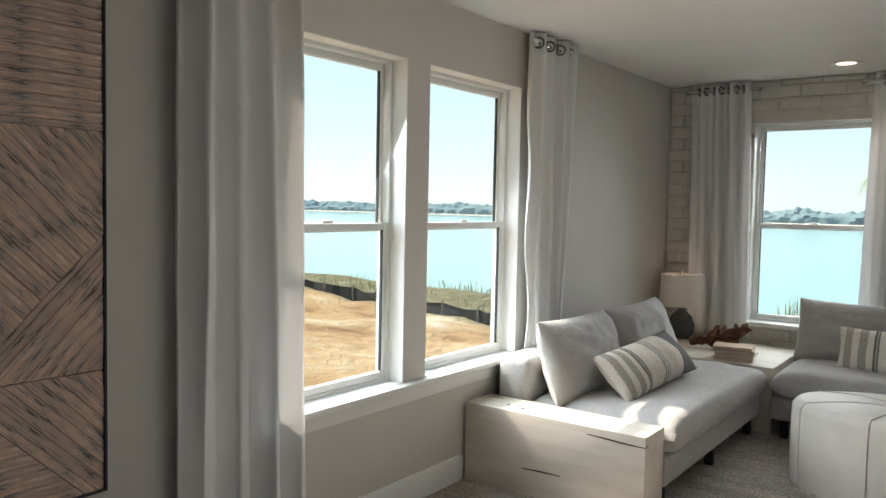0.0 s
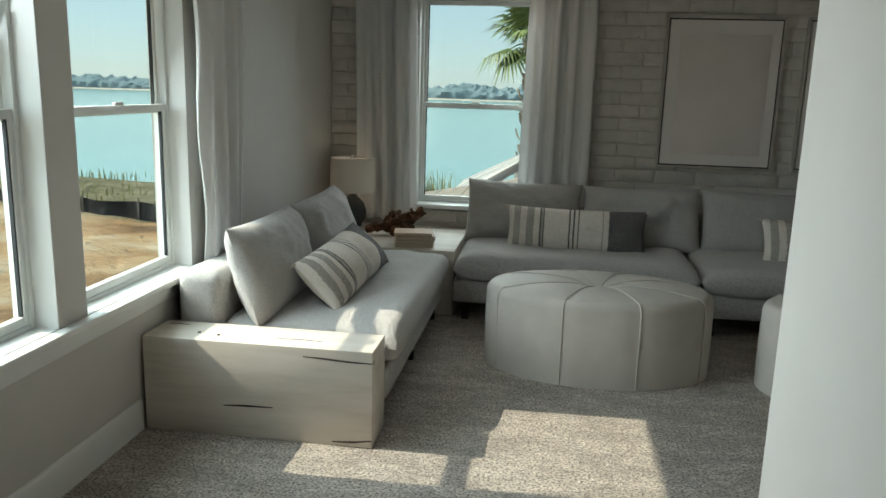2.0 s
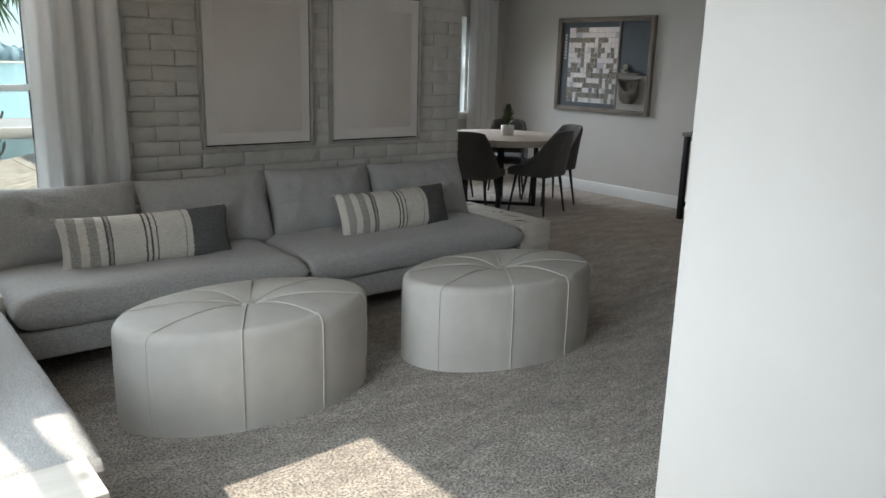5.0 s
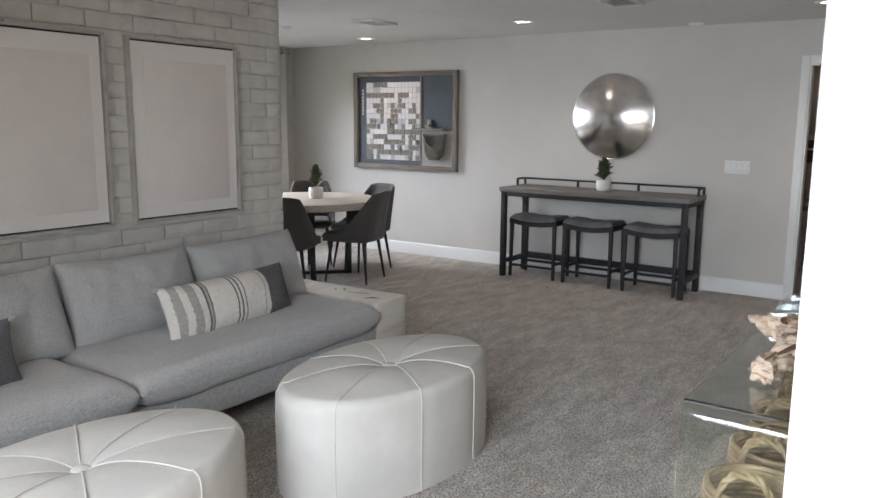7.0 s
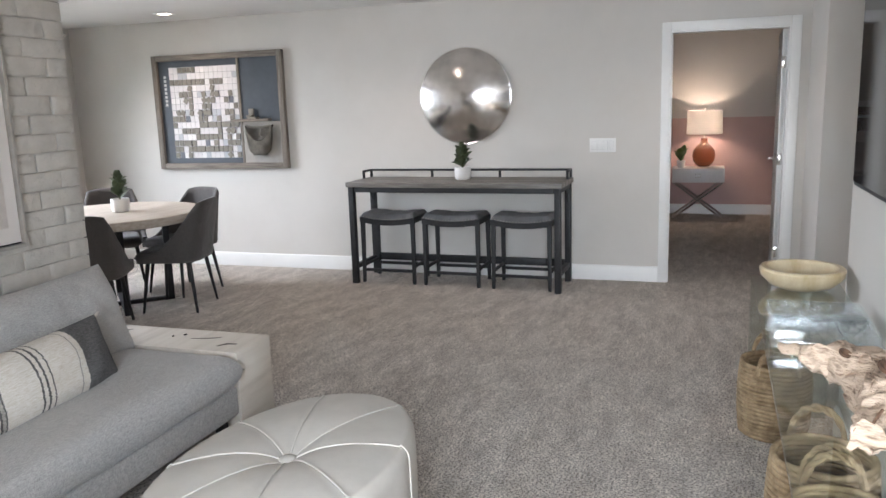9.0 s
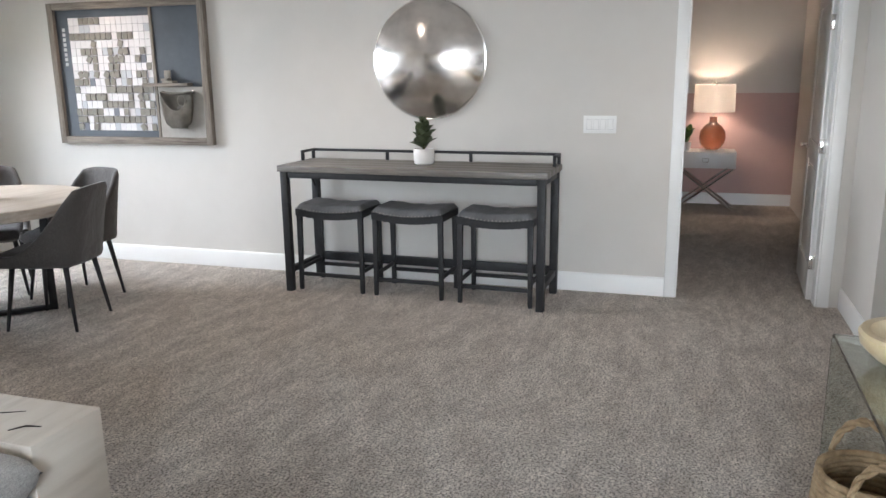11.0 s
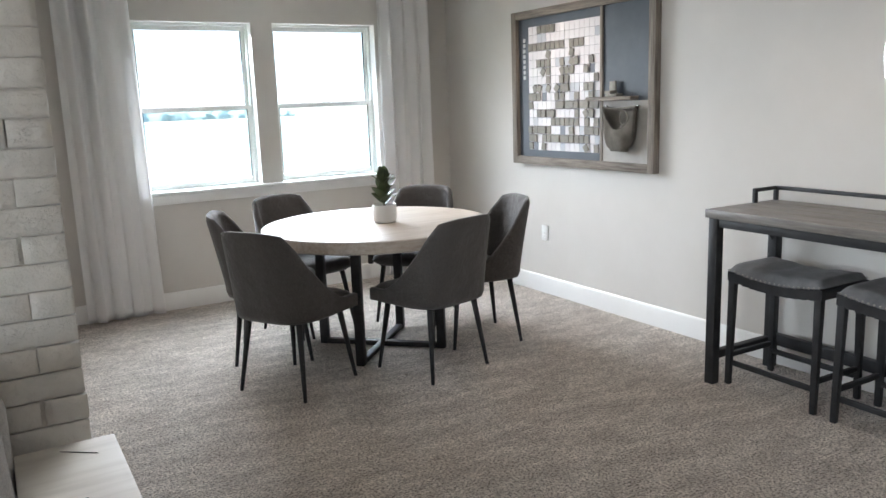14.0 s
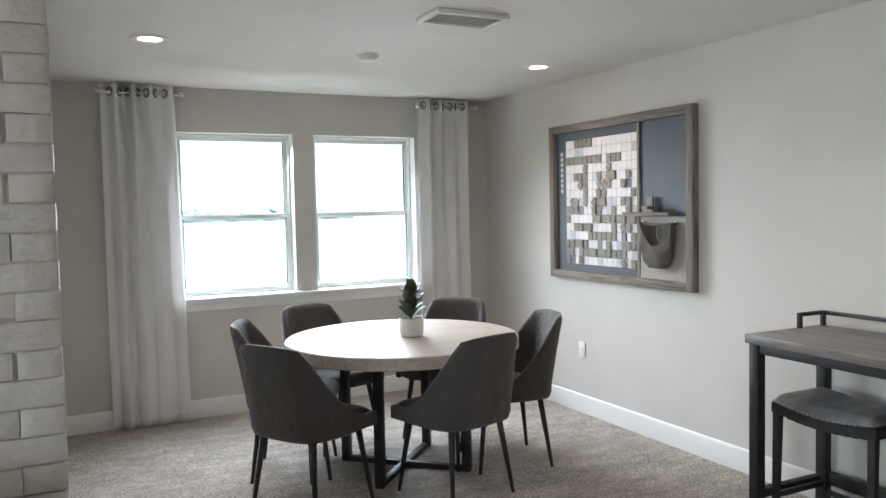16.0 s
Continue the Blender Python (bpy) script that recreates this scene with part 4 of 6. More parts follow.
def game_board():
    t = thing("game_board", "wall-hung word game board in weathered wood frame", "wall art")
    y0, y1, z0, z1, X = 6.73, 8.17, 0.97, 2.07, EX
    f, d = 0.055, 0.05
    part("frame_side", box(X - d, X - 0.001, y0, y0 + f, z0, z1, 0.003), BARNV, t)
    part("frame_side", box(X - d, X - 0.001, y1 - f, y1, z0, z1, 0.003), BARNV, t)
    part("frame_rail", box(X - d, X - 0.001, y0 + f, y1 - f, z0, z0 + f, 0.003), BARN, t)
    part("frame_rail", box(X - d, X - 0.001, y0 + f, y1 - f, z1 - f, z1, 0.003), BARN, t)
    part("board", box(X - 0.018, X - 0.001, y0 + f, y1 - f, z0 + f, z1 - f), BOARDNAVY, t, "slate blue board", smooth=False)
    gy0, gy1, gz0, gz1 = 7.235, 7.995, 1.075, 1.955
    N = 15
    cy, cz = (gy1 - gy0) / N, (gz1 - gz0) / N
    bm = bmesh.new()
    for i in range(N):
        for j in range(N):
            add_box(bm, X - 0.022, X - 0.0185, gy0 + i * cy + 0.001, gy0 + (i + 1) * cy - 0.001, gz0 + j * cz + 0.001, gz0 + (j + 1) * cz - 0.001)
    part("playing_field", bm, CELLS[0], t, "white and grey squared playing field", smooth=False)["kind"] = "stuff"
    rng = random.Random(4)
    words = [(2, 14, 4, 0), (0, 12, 8, 0), (4, 7, 5, 1), (9, 9, 4, 1), (7, 6, 5, 1), (1, 2, 4, 0), (5, 3, 5, 0), (10, 3, 4, 1), (8, 1, 4, 0), (3, 4, 3, 0), (6, 5, 3, 0), (11, 5, 3, 0), (0, 5, 2, 1), (12, 1, 3, 1), (0, 0, 2, 1), (5, 1, 3, 0), (8, 7, 3, 1), (10, 12, 2, 0), (1, 7, 2, 0), (3, 1, 2, 0)]
    for c, r, k, vert in words:
        for q in range(k):
            i, j = c + (0 if vert else q), r + (q if vert else 0)
            if i >= N or j >= N:
                continue
            yy, zz = gy1 - (i + 0.5) * cy, gz0 + (j + 0.5) * cz
            tilt = rng.uniform(-3, 3) if r not in (7, 9, 6) else rng.uniform(-28, 28)
            part("tile", box(-0.006, 0.0, -cy * 0.47, cy * 0.47, -cz * 0.45, cz * 0.45, 0.002, seg=1), TILE, t, at=(X - 0.0224 - 0.0005 * rng.random(), yy, zz), rot=(tilt, 0, 0), smooth=False)
    used = set()
    for q in range(46):
        i, j = rng.randrange(N), rng.randrange(0, 11)
        if (i, j) in used:
            continue
        used.add((i, j))
        part("tile", box(-0.006, 0.0, -cy * 0.47, cy * 0.47, -cz * 0.45, cz * 0.45, 0.002, seg=1), TILE, t, at=(X - 0.029 - 0.0005 * rng.random(), gy1 - (i + 0.5) * cy, gz0 + (j + 0.5) * cz), rot=(rng.uniform(-5, 5) if q > 9 else rng.uniform(-40, 40), 0, 0), smooth=False)
    for k in range(8):
        z = 1.865 - k * 0.038
        part("lettering", box(X - 0.0205, X - 0.0182, 8.035, 8.062, z - 0.013, z + 0.013), LETTER, t, "pale raised lettering bar", smooth=False)
    part("divider", box(X - 0.03, X - 0.0185, 7.205, 7.228, z0 + f, z1 - f), BARNV, t)
    part("lower_panel", box(X - 0.026, X - 0.0185, y0 + f, 7.203, z0 + f, 1.415), BOARDPALE, t, "pale wood panel", smooth=False)
    part("shelf", box(X - 0.10, X - 0.03, 6.88, 7.29, 1.418, 1.443, 0.003), BARN, t, "small weathered shelf")
    for a in (7.15, 6.87):
        part("hook", lathe([(0, 0.0), (0.008, 0), (0.008, 0.012), (0.014, 0.016), (0.012, 0.024), (0, 0.026)], 12), CHROME, t, at=(X - 0.026, a, 1.375), rot=(0, -90, 0))
    return t


game_board()
for y, w in ((7.06, 0.10), (7.11, 0.06)):
    solo("word_tile_block", box(-0.03, 0.03, -w / 2, w / 2, 0, 0.018, 0.003), TILE, "wooden letter rack lying on the board shelf", "letter rack", "letter racks", at=(EX - 0.066, y - (0.02 if w < 0.1 else 0), 1.443 + (0.018 if w < 0.1 else 0)))
solo("letter_tile", box(-0.006, 0.006, -0.028, 0.028, 0, 0.06, 0.003), TILE, "wooden letter tile standing on the racks", "letter tile", at=(EX - 0.045, 7.09, 1.479))


def bag():
    t = thing("drawstring_bag", "taupe canvas drawstring bag hanging on two hooks", "bag", at=(EX - 0.032, 7.01, 1.38))
    bm = bmesh.new()
    n, h = 28, 12
    rows = []
    for j in range(h + 1):
        s = j / h
        row = []
        for i in range(n):
            a = 2 * math.pi * i / n
            w = 0.145 * (1 - 0.30 * s ** 2.2) * (1 if s < 0.9 else 0.75)
            dd = 0.012 + 0.030 * math.sin(math.pi * min(1, s * 0.8 + 0.12))
            y = w * math.cos(a)
            sag = 0.14 * (1 - (y / 0.145) ** 2) * (1 - s) * (1.0 if math.sin(a) < 0 else 0.12)
            z = -sag - 0.28 * s
            x = dd * math.sin(a) - 0.034 + 0.006 * math.sin(a * 5 + s * 3) * (1 if math.sin(a) < 0 else 0)
            row.append(bm.verts.new((x, y, z)))
        rows.append(row)
    for a, b in zip(rows, rows[1:]):
        for i in range(n):
            bm.faces.new((a[i], a[(i + 1) % n], b[(i + 1) % n], b[i]))
    bm.faces.new(rows[-1])
    bmesh.ops.solidify(bm, geom=bm.faces[:], thickness=0.003)
    part("pouch", bm, CANVAS, t, angle=80)
    part("strap", tube([(-0.03, 0.14, 0.0), (-0.036, 0.06, -0.012), (-0.036, -0.05, -0.010), (-0.03, -0.14, 0.0)], 0.006, 8), CANVAS, t)
    part("ring", tube([(-0.05, -0.05 + 0.035 * math.cos(a), -0.07 + 0.045 * math.sin(a)) for a in [2 * math.pi * k / 20 for k in range(21)]], 0.004, 6, caps=False), CANVAS, t)


bag()


def disc():
    t = thing("metal_disc", "large domed polished metal disc hung on the wall", "wall art", at=(EX, 4.975, 1.585), rz=0)
    R = 0.405
    prof = [(0, 0.1235), (0.012, 0.1225)]
    for k in range(2, 24):
        r = R * k / 24
        prof.append((r, 0.108 * (1 - (r / R) ** 1.55) + 0.016))
    prof += [(R, 0.018), (R + 0.004, 0.010), (R, 0.002), (0, 0.002)]
    part("dome", lathe(prof, 96), DISC, t, rot=(0, -90, 0), angle=60)
    part("rim", tube([((R) * math.cos(a), R * math.sin(a), 0.014) for a in [2 * math.pi * k / 96 for k in range(97)]], 0.007, 8, caps=False), CHROME, t, rot=(0, -90, 0))


DISC = local("polished_steel", (0.55, 0.53, 0.51), (0.76, 0.73, 0.70), 5, rough=0.17, metal=1.0, bscale=9, bstr=0.12, bdist=0.01)
_n, _l = DISC.node_tree.nodes, DISC.node_tree.links
_l.new(ramp(_n, _l, noise_tex(_n, _l, coords(_n, _l), 7, 6), [(0.3, (0.09, 0.09, 0.09)), (0.7, (0.27, 0.27, 0.27))]), _n["Principled BSDF"].inputs["Roughness"])
disc()


def wall_plate(m, w, h, rockers, label, category):
    t = thing("switch_plate" if rockers else "outlet_plate", label, category)
    t.matrix_basis = m
    part("plate", box(-w / 2, w / 2, -0.007, -0.0005, -h / 2, h / 2, 0.002), TRIM, t)
    for k in range(max(rockers, 2)):
        if rockers:
            x = (k - (rockers - 1) / 2) * 0.046
            # thin grey box paints the shade of the gap round each rocker
            part("rocker_gap_shade", box(x - 0.0172, x + 0.0172, -0.0078, -0.0071, -0.0342, 0.0342), SCREENGREY, t, "grey box painting the shadow round the rocker", smooth=False)
            part("rocker", box(x - 0.016, x + 0.016, -0.010, -0.0079, -0.033, 0.033, 0.002), TRIM, t)
        else:
            part("socket", box(-0.016, 0.016, -0.009, -0.0072, -0.024 + k * 0.03 - 0.012, -0.024 + k * 0.03 + 0.012, 0.002), TRIM, t)
    return t


wall_plate(pose(EX, 3.80, 1.147, 0, 0, -90), 0.215, 0.115, 4, "white four-gang light switch plate", "light switch")
wall_plate(pose(0.018, 1.555, 0.45, 0, 0, -90), 0.072, 0.115, 0, "white wall outlet on the pier wall", "outlet")
wall_plate(pose(EX, 7.85, 0.458, 0, 0, -90), 0.072, 0.115, 0, "white wall outlet above the baseboard", "outlet")

# ---- brick wall art ----


def paper_material():
    m, n, l, b = mat("embossed_paper", 0.85, 0, 0.1)
    v = coords(n, l)
    l.new(ramp(n, l, noise_tex(n, l, v, 3, 4), [(0.3, (0.76, 0.69, 0.64)), (0.7, (0.82, 0.75, 0.70))]), b.inputs["Base Color"])
    br = n.new("ShaderNodeTexBrick")
    br.inputs["Scale"].default_value, br.inputs["Mortar Size"].default_value = 14, 0.04
    l.new(coords(n, l, (1, 1, 1), rot=(radians(90), 0, 0)), br.inputs["Vector"])
    n1 = bump(n, l, b, noise_tex(n, l, coords(n, l, (1, 1, 2)), 70, 3), 0.5, 0.006)
    bump(n, l, b, br.outputs["Fac"], 0.25, 0.003, n1)
    return m


PAPER = paper_material()
CARD = mottled("mount_card", (0.79, 0.74, 0.70), (0.83, 0.78, 0.74), 4, 0.8, bscale=300, bstr=0.05)
SILVERWOOD = local("champagne_frame", (0.40, 0.37, 0.33), (0.52, 0.49, 0.44), 12, rough=0.4, bstr=0.1)


def framed_art(x0, x1, z0, z1):
    t = thing("framed_art", "framed pale embossed paper artwork on the brick wall", "wall art", "pair of framed artworks", at=((x0 + x1) / 2, BY - 0.008, (z0 + z1) / 2))
    w, h, f = (x1 - x0) / 2, (z1 - z0) / 2, 0.016
    for nm, a in (("frame_side", (-w, -w + f, -h, h)), ("frame_side", (w - f, w, -h, h)), ("frame_rail", (-w + f, w - f, -h, -h + f)), ("frame_rail", (-w + f, w - f, h - f, h))):
        part(nm, box(a[0], a[1], -0.04, 0, a[2], a[3], 0.002), SILVERWOOD, t)
    # near-black sheet puts the shade of the recess into colour
    part("shadow_gap", box(-w + f, w - f, -0.012, -0.004, -h + f, h - f), GASKET, t, "dark recess round the mount", smooth=False)
    part("mount", box(-w + 0.026, w - 0.026, -0.026, -0.0125, -h + 0.026, h - 0.026), CARD, t, "pale mount", smooth=False)
    part("sheet", box(-w + 0.10, w - 0.09, -0.031, -0.0265, -h + 0.10, h - 0.12, 0.0015), PAPER, t, "embossed handmade paper")


framed_art(0.14, 0.925, 0.935, 1.97)
framed_art(1.06, 1.84, 0.935, 1.97)

# ---- television wall ----
SCREEN = mat("dark_screen", 0.05, 0, 0.16)[0]
SCREEN.node_tree.nodes["Principled BSDF"].inputs["Base Color"].default_value = (0.012, 0.012, 0.013, 1)
tv = thing("television", "black flat television mounted on the wall", "television")
part("housing", box(1.0, 2.04, 2.49, 2.535, 1.21, 1.885, 0.006), BLACK, tv)
part("screen", box(1.012, 2.028, 2.5355, 2.539, 1.226, 1.873, 0.001), SCREEN, tv, "glossy dark screen", smooth=False)
part("wall_mount", box(1.25, 1.65, TY + 0.022, 2.4895, 1.40, 1.70, 0.004), BLACK, tv)

GX0, GX1, GY0, GY1, GZ = 0.64, 2.90, 2.475, 2.83, 0.70


def glass_console():
    """One bent sheet: a top and two end panels with rounded bends."""
    t = thing("glass_console", "clear bent-glass console table below the television", "console table")
    r, th = 0.05, 0.013
    path = [(GX0, 0.0)]
    path += [(GX0 + r - r * math.cos(a), GZ - r + r * math.sin(a)) for a in [math.pi / 2 * k / 8 for k in range(9)]]
    path += [(GX1 - r + r * math.sin(a), GZ - r + r * math.cos(a)) for a in [math.pi / 2 * k / 8 for k in range(9)]]
    path += [(GX1, 0.0)]
    bm = bmesh.new()
    outer, inner = [], []
    for i, (x, z) in enumerate(path):
        a, b = path[max(i - 1, 0)], path[min(i + 1, len(path) - 1)]
        d = Vector((b[0] - a[0], b[1] - a[1])).normalized()
        nx, nz = d.y, -d.x
        outer.append((x, z))
        inner.append((x + nx * th, z + nz * th))
    ring = outer + inner[::-1]
    v0 = [bm.verts.new((x, GY0, z)) for x, z in ring]
    v1 = [bm.verts.new((x, GY1, z)) for x, z in ring]
    k = len(ring)
    for i in range(k):
        j = (i + 1) % k
        bm.faces.new((v0[i], v0[j], v1[j], v1[i]))
    m = len(outer)
    for vs in (v0, v1):
        for i in range(m - 1):
            bm.faces.new((vs[i], vs[i + 1], vs[k - 2 - i], vs[k - 1 - i]))
    t.matrix_basis = Matrix.Translation((GX0, GY1, 0)) @ pose(0, 0.015, 0, 0, 0, -1.3) @ Matrix.Translation((-GX0, -GY1, 0))
    p = part("bent_glass", bm, TABLEGLASS, t, "clear greenish bent glass")
    p.visible_shadow = False
    return t


glass_console()

# ---- things on and below the glass console ----
STRAW = local("woven_seagrass", (0.17, 0.11, 0.055), (0.34, 0.245, 0.14), 22, rough=0.85, bscale=120, bstr=0.4)
BLEACHED = local("bleached_driftwood", (0.15, 0.085, 0.05), (0.58, 0.445, 0.33), 17, (1, 1, 4), rough=0.8, bscale=34, bstr=0.9, bdist=0.010, spread=(0.33, 0.50))
BROWNROOT = local("brown_driftwood", (0.05, 0.02, 0.01), (0.17, 0.075, 0.035), 14, (1, 1, 4), rough=0.75, bscale=26, bstr=0.7, bdist=0.008)
ONYX = local("banded_stone", (0.52, 0.40, 0.22), (0.70, 0.60, 0.42), 5, (1, 3, 1), rough=0.3, bscale=40, bstr=0.1)
KNOT = local("knot_hollow", (0.05, 0.025, 0.015), (0.16, 0.09, 0.05), 20, rough=0.9, bstr=0.3)


def coil_basket(x, y, r, h, label):
    """Stacked coils, each with its twisted strands, and two rope handles."""
    t = thing("woven_basket", label, "basket", "seagrass baskets", at=(x, y, 0.003))
    rng = random.Random(int(x * 100))
    n = int(h / 0.019)
    for k in range(n):
        rr = r * (0.90 + 0.10 * math.sin(math.pi * (k + 2) / (n + 4)))
        bm = bmesh.new()
        ring = []
        for q in range(73):
            a = 2 * math.pi * q / 72
            tw = 0.0022 * math.sin(q * math.pi + k * math.pi)
            ring.append((( rr + tw) * math.cos(a), (rr + tw) * math.sin(a), 0.0095 + k * 0.019 + 0.001 * math.sin(3 * a + k)))
        add_tube(bm, ring, [0.0105 + 0.0012 * (q % 2) for q in range(73)], 6, False)
        part("coil", bm, STRAW, t, angle=80)
    part("base", lathe([(0, 0.002), (r * 0.92, 0.002), (r * 0.92, 0.014), (0, 0.014)], 36), STRAW, t)
    for s in (0, math.pi):
        for strand in (0, math.pi):
            pts = []
            for q in range(33):
                u = q / 32
                a = math.pi * u
                w = strand + u * 22
                c = Vector((r * 0.97, 0.085 * math.cos(a), n * 0.019 - 0.03 + 0.12 * math.sin(a)))
                c += Vector((math.cos(w), 0, math.sin(w))) * 0.008
                pts.append(Matrix.Rotation(s, 3, "Z") @ c)
            part("handle_strand", tube(pts, 0.0085, 6), STRAW, t, "twisted rope handle")
    return t


for x in (0.86, 1.22, 1.58):
    coil_basket(x, 2.648, 0.158, 0.40, "round coiled seagrass basket under the glass console")
coil_basket(2.68, 2.69, 0.15, 0.36, "round coiled seagrass basket under the console's far end")


def driftwood(name, m, limbs, material, label, seed, knots=(), clefts=()):
    """One gnarled root: limbs of uneven thickness run together."""
    t = thing(name, label, "driftwood")
    t.matrix_basis = m
    for pts, radii in limbs:
        P = [Vector(p) for p in pts]
        fine, fr = [], []
        for i in range(len(P) - 1):
            for step in range(10):
                u = step / 10
                fine.append(P[i].lerp(P[i + 1], u * u * (3 - 2 * u)))
                fr.append(radii[i] + (radii[i + 1] - radii[i]) * u)
        bm = tube(fine + [P[-1]], fr + [radii[-1]], 28)
        bm.normal_update()
        for v in bm.verts:
            d = noise.noise_vector(v.co * 13 + Vector((seed, 0, 0))) * 0.022 + noise.noise_vector(v.co * 34) * 0.012 + noise.noise_vector(v.co * 80) * 0.004
            ridge = max(0.0, 0.16 - abs(noise.noise(Vector((v.co.x * 17, v.co.y * 17, v.co.z * 9)) + Vector((0, seed, 0))))) / 0.16
            v.co += d - v.normal * 0.018 * ridge
            v.co.z = max(v.co.z, 0.0)
        part("limb", bm, material, t, angle=70)
    for pts in clefts:
        part("cleft", tube(pts, [0.004] + [0.009] * (len(pts) - 2) + [0.004], 8), KNOT, t, "dark cleft in the wood")
    for kx, ky, kz, r in knots:
        part("knot", lathe([(0, -0.4 * r), (0.5 * r, -0.25 * r), (0.8 * r, 0.05 * r), (r, 0.16 * r), (1.15 * r, 0.0), (1.1 * r, -0.3 * r)], 14), KNOT, t, "dark hollow knot", at=(kx, ky, kz), rot=(18, -25, 0))
    return t


driftwood("driftwood", pose(0, 0, GZ + 0.001), [
    ([(1.412, 2.809, 0.1), (1.33, 2.752, 0.1), (1.346, 2.667, 0.09), (1.262, 2.616, 0.085)], [0.012, 0.024, 0.058, 0.06]),
    ([(1.346, 2.667, 0.09), (1.31, 2.56, 0.09), (1.353, 2.515, 0.06), (1.485, 2.474, 0.045)], [0.05, 0.055, 0.034, 0.014]),
    ([(1.262, 2.616, 0.085), (1.086, 2.608, 0.08), (1.011, 2.642, 0.06), (0.914, 2.673, 0.05)], [0.055, 0.056, 0.036, 0.044]),
    ([(1.31, 2.56, 0.09), (1.086, 2.608, 0.08), (1.009, 2.613, 0.03)], [0.05, 0.05, 0.010])], BLEACHED, "gnarled bleached driftwood root on the glass console", 3,
    [(1.26, 2.663, 0.145, 0.015), (1.148, 2.585, 0.15, 0.022)],
    [[(0.884, 2.623, 0.125), (0.968, 2.587, 0.135), (1.052, 2.552, 0.13)], [(0.908, 2.66, 0.095), (0.941, 2.636, 0.115)]])


def acrylic_material():
    """Thin clear acrylic: see-through with bright edges of gloss."""
    m, n, l, b = mat("clear_acrylic", 0.1)
    tr, gl, mix = n.new("ShaderNodeBsdfTransparent"), n.new("ShaderNodeBsdfGlossy"), n.new("ShaderNodeMixShader")
    tr.inputs[0].default_value = (0.96, 0.975, 0.98, 1)
    gl.inputs["Roughness"].default_value = 0.16
    mix.inputs[0].default_value = 0.24
    l.new(tr.outputs[0], mix.inputs[1])
    l.new(gl.outputs[0], mix.inputs[2])
    l.new(mix.outputs[0], n["Material Output"].inputs["Surface"])
    return m


ACRYL = acrylic_material()


def acrylic_box():
    t = thing("acrylic_game_box", "clear acrylic box with six moulded wells", "box", at=(1.93, 2.632, GZ + 0.001), rz=-1.3)
    part("slab", box(-0.23, 0.23, -0.168, 0.168, 0, 0.022, 0.004), ACRYL, t, "clear glass slab")
    part("tray", box(-0.225, 0.225, -0.163, 0.163, 0.0225, 0.032, 0.003), ACRYL, t, "clear acrylic tray")
    for i in range(2):
        for j in range(3):
            x, y = -0.110 + i * 0.220, -0.108 + j * 0.108
            bm = bmesh.new()
            for a0, a1, b0, b1 in ((-0.102, 0.102, -0.051, -0.044), (-0.102, 0.102, 0.044, 0.051), (-0.102, -0.095, -0.0438, 0.0438), (0.095, 0.102, -0.0438, 0.0438)):
                add_box(bm, a0, a1, b0, b1, 0.0325, 0.062, 0.0015, seg=1)
            part("well", bm, ACRYL, t, "clear moulded well", at=(x, y, 0))
            for k in range(4):
                part("crystal_piece", lathe([(0, 0.0), (0.013, 0.002), (0.019, 0.010), (0.012, 0.019), (0, 0.021)], 6), ACRYL, t, "clear faceted game piece", at=(x - 0.07 + 0.047 * k, y + 0.012 * (-1) ** k, 0.0325), rot=(0, 0, 23 * k + 11 * j))


acrylic_box()
solo("stone_bowl", lathe([(0, 0), (0.08, 0), (0.13, 0.02), (0.165, 0.055), (0.172, 0.085), (0.165, 0.094), (0.142, 0.094), (0.135, 0.085), (0.11, 0.05), (0.06, 0.03), (0, 0.027)], 56), ONYX, "thick-rimmed banded cream stone bowl on the glass console", "bowl", at=(2.61, 2.61, GZ + 0.001))

# ---- things on the corner table ----
SHADE = mat("linen_shade", 0.9)
_n, _l, _b = SHADE[1], SHADE[2], SHADE[3]
_b.inputs["Base Color"].default_value = (0.74, 0.71, 0.66, 1)
bump(_n, _l, _b, noise_tex(_n, _l, coords(_n, _l, (1, 1, 6)), 120, 3), 0.2, 0.002)
_t = _n.new("ShaderNodeBsdfTranslucent")
_t.inputs[0].default_value = (0.92, 0.90, 0.87, 1)
_m = _n.new("ShaderNodeMixShader")
_m.inputs[0].default_value = 0.28
_l.new(_b.outputs[0], _m.inputs[1])
_l.new(_t.outputs[0], _m.inputs[2])
_l.new(_m.outputs[0], _n["Material Output"].inputs["Surface"])
SHADE = SHADE[0]
DARKGLASS = local("smoky_glass", (0.03, 0.035, 0.035), (0.06, 0.065, 0.065), 6, rough=0.08, bstr=0)
AMBER = glass_material("amber_glass", (0.28, 0.13, 0.075), 0.03)


def bulb(m, power, colour, name):
    lamp = new(name, bpy.data.lights.new(name, "POINT"))
    lamp.data.energy, lamp.data.color, lamp.data.shadow_soft_size = power, colour, 0.04
    lamp.matrix_world = m
    return lamp


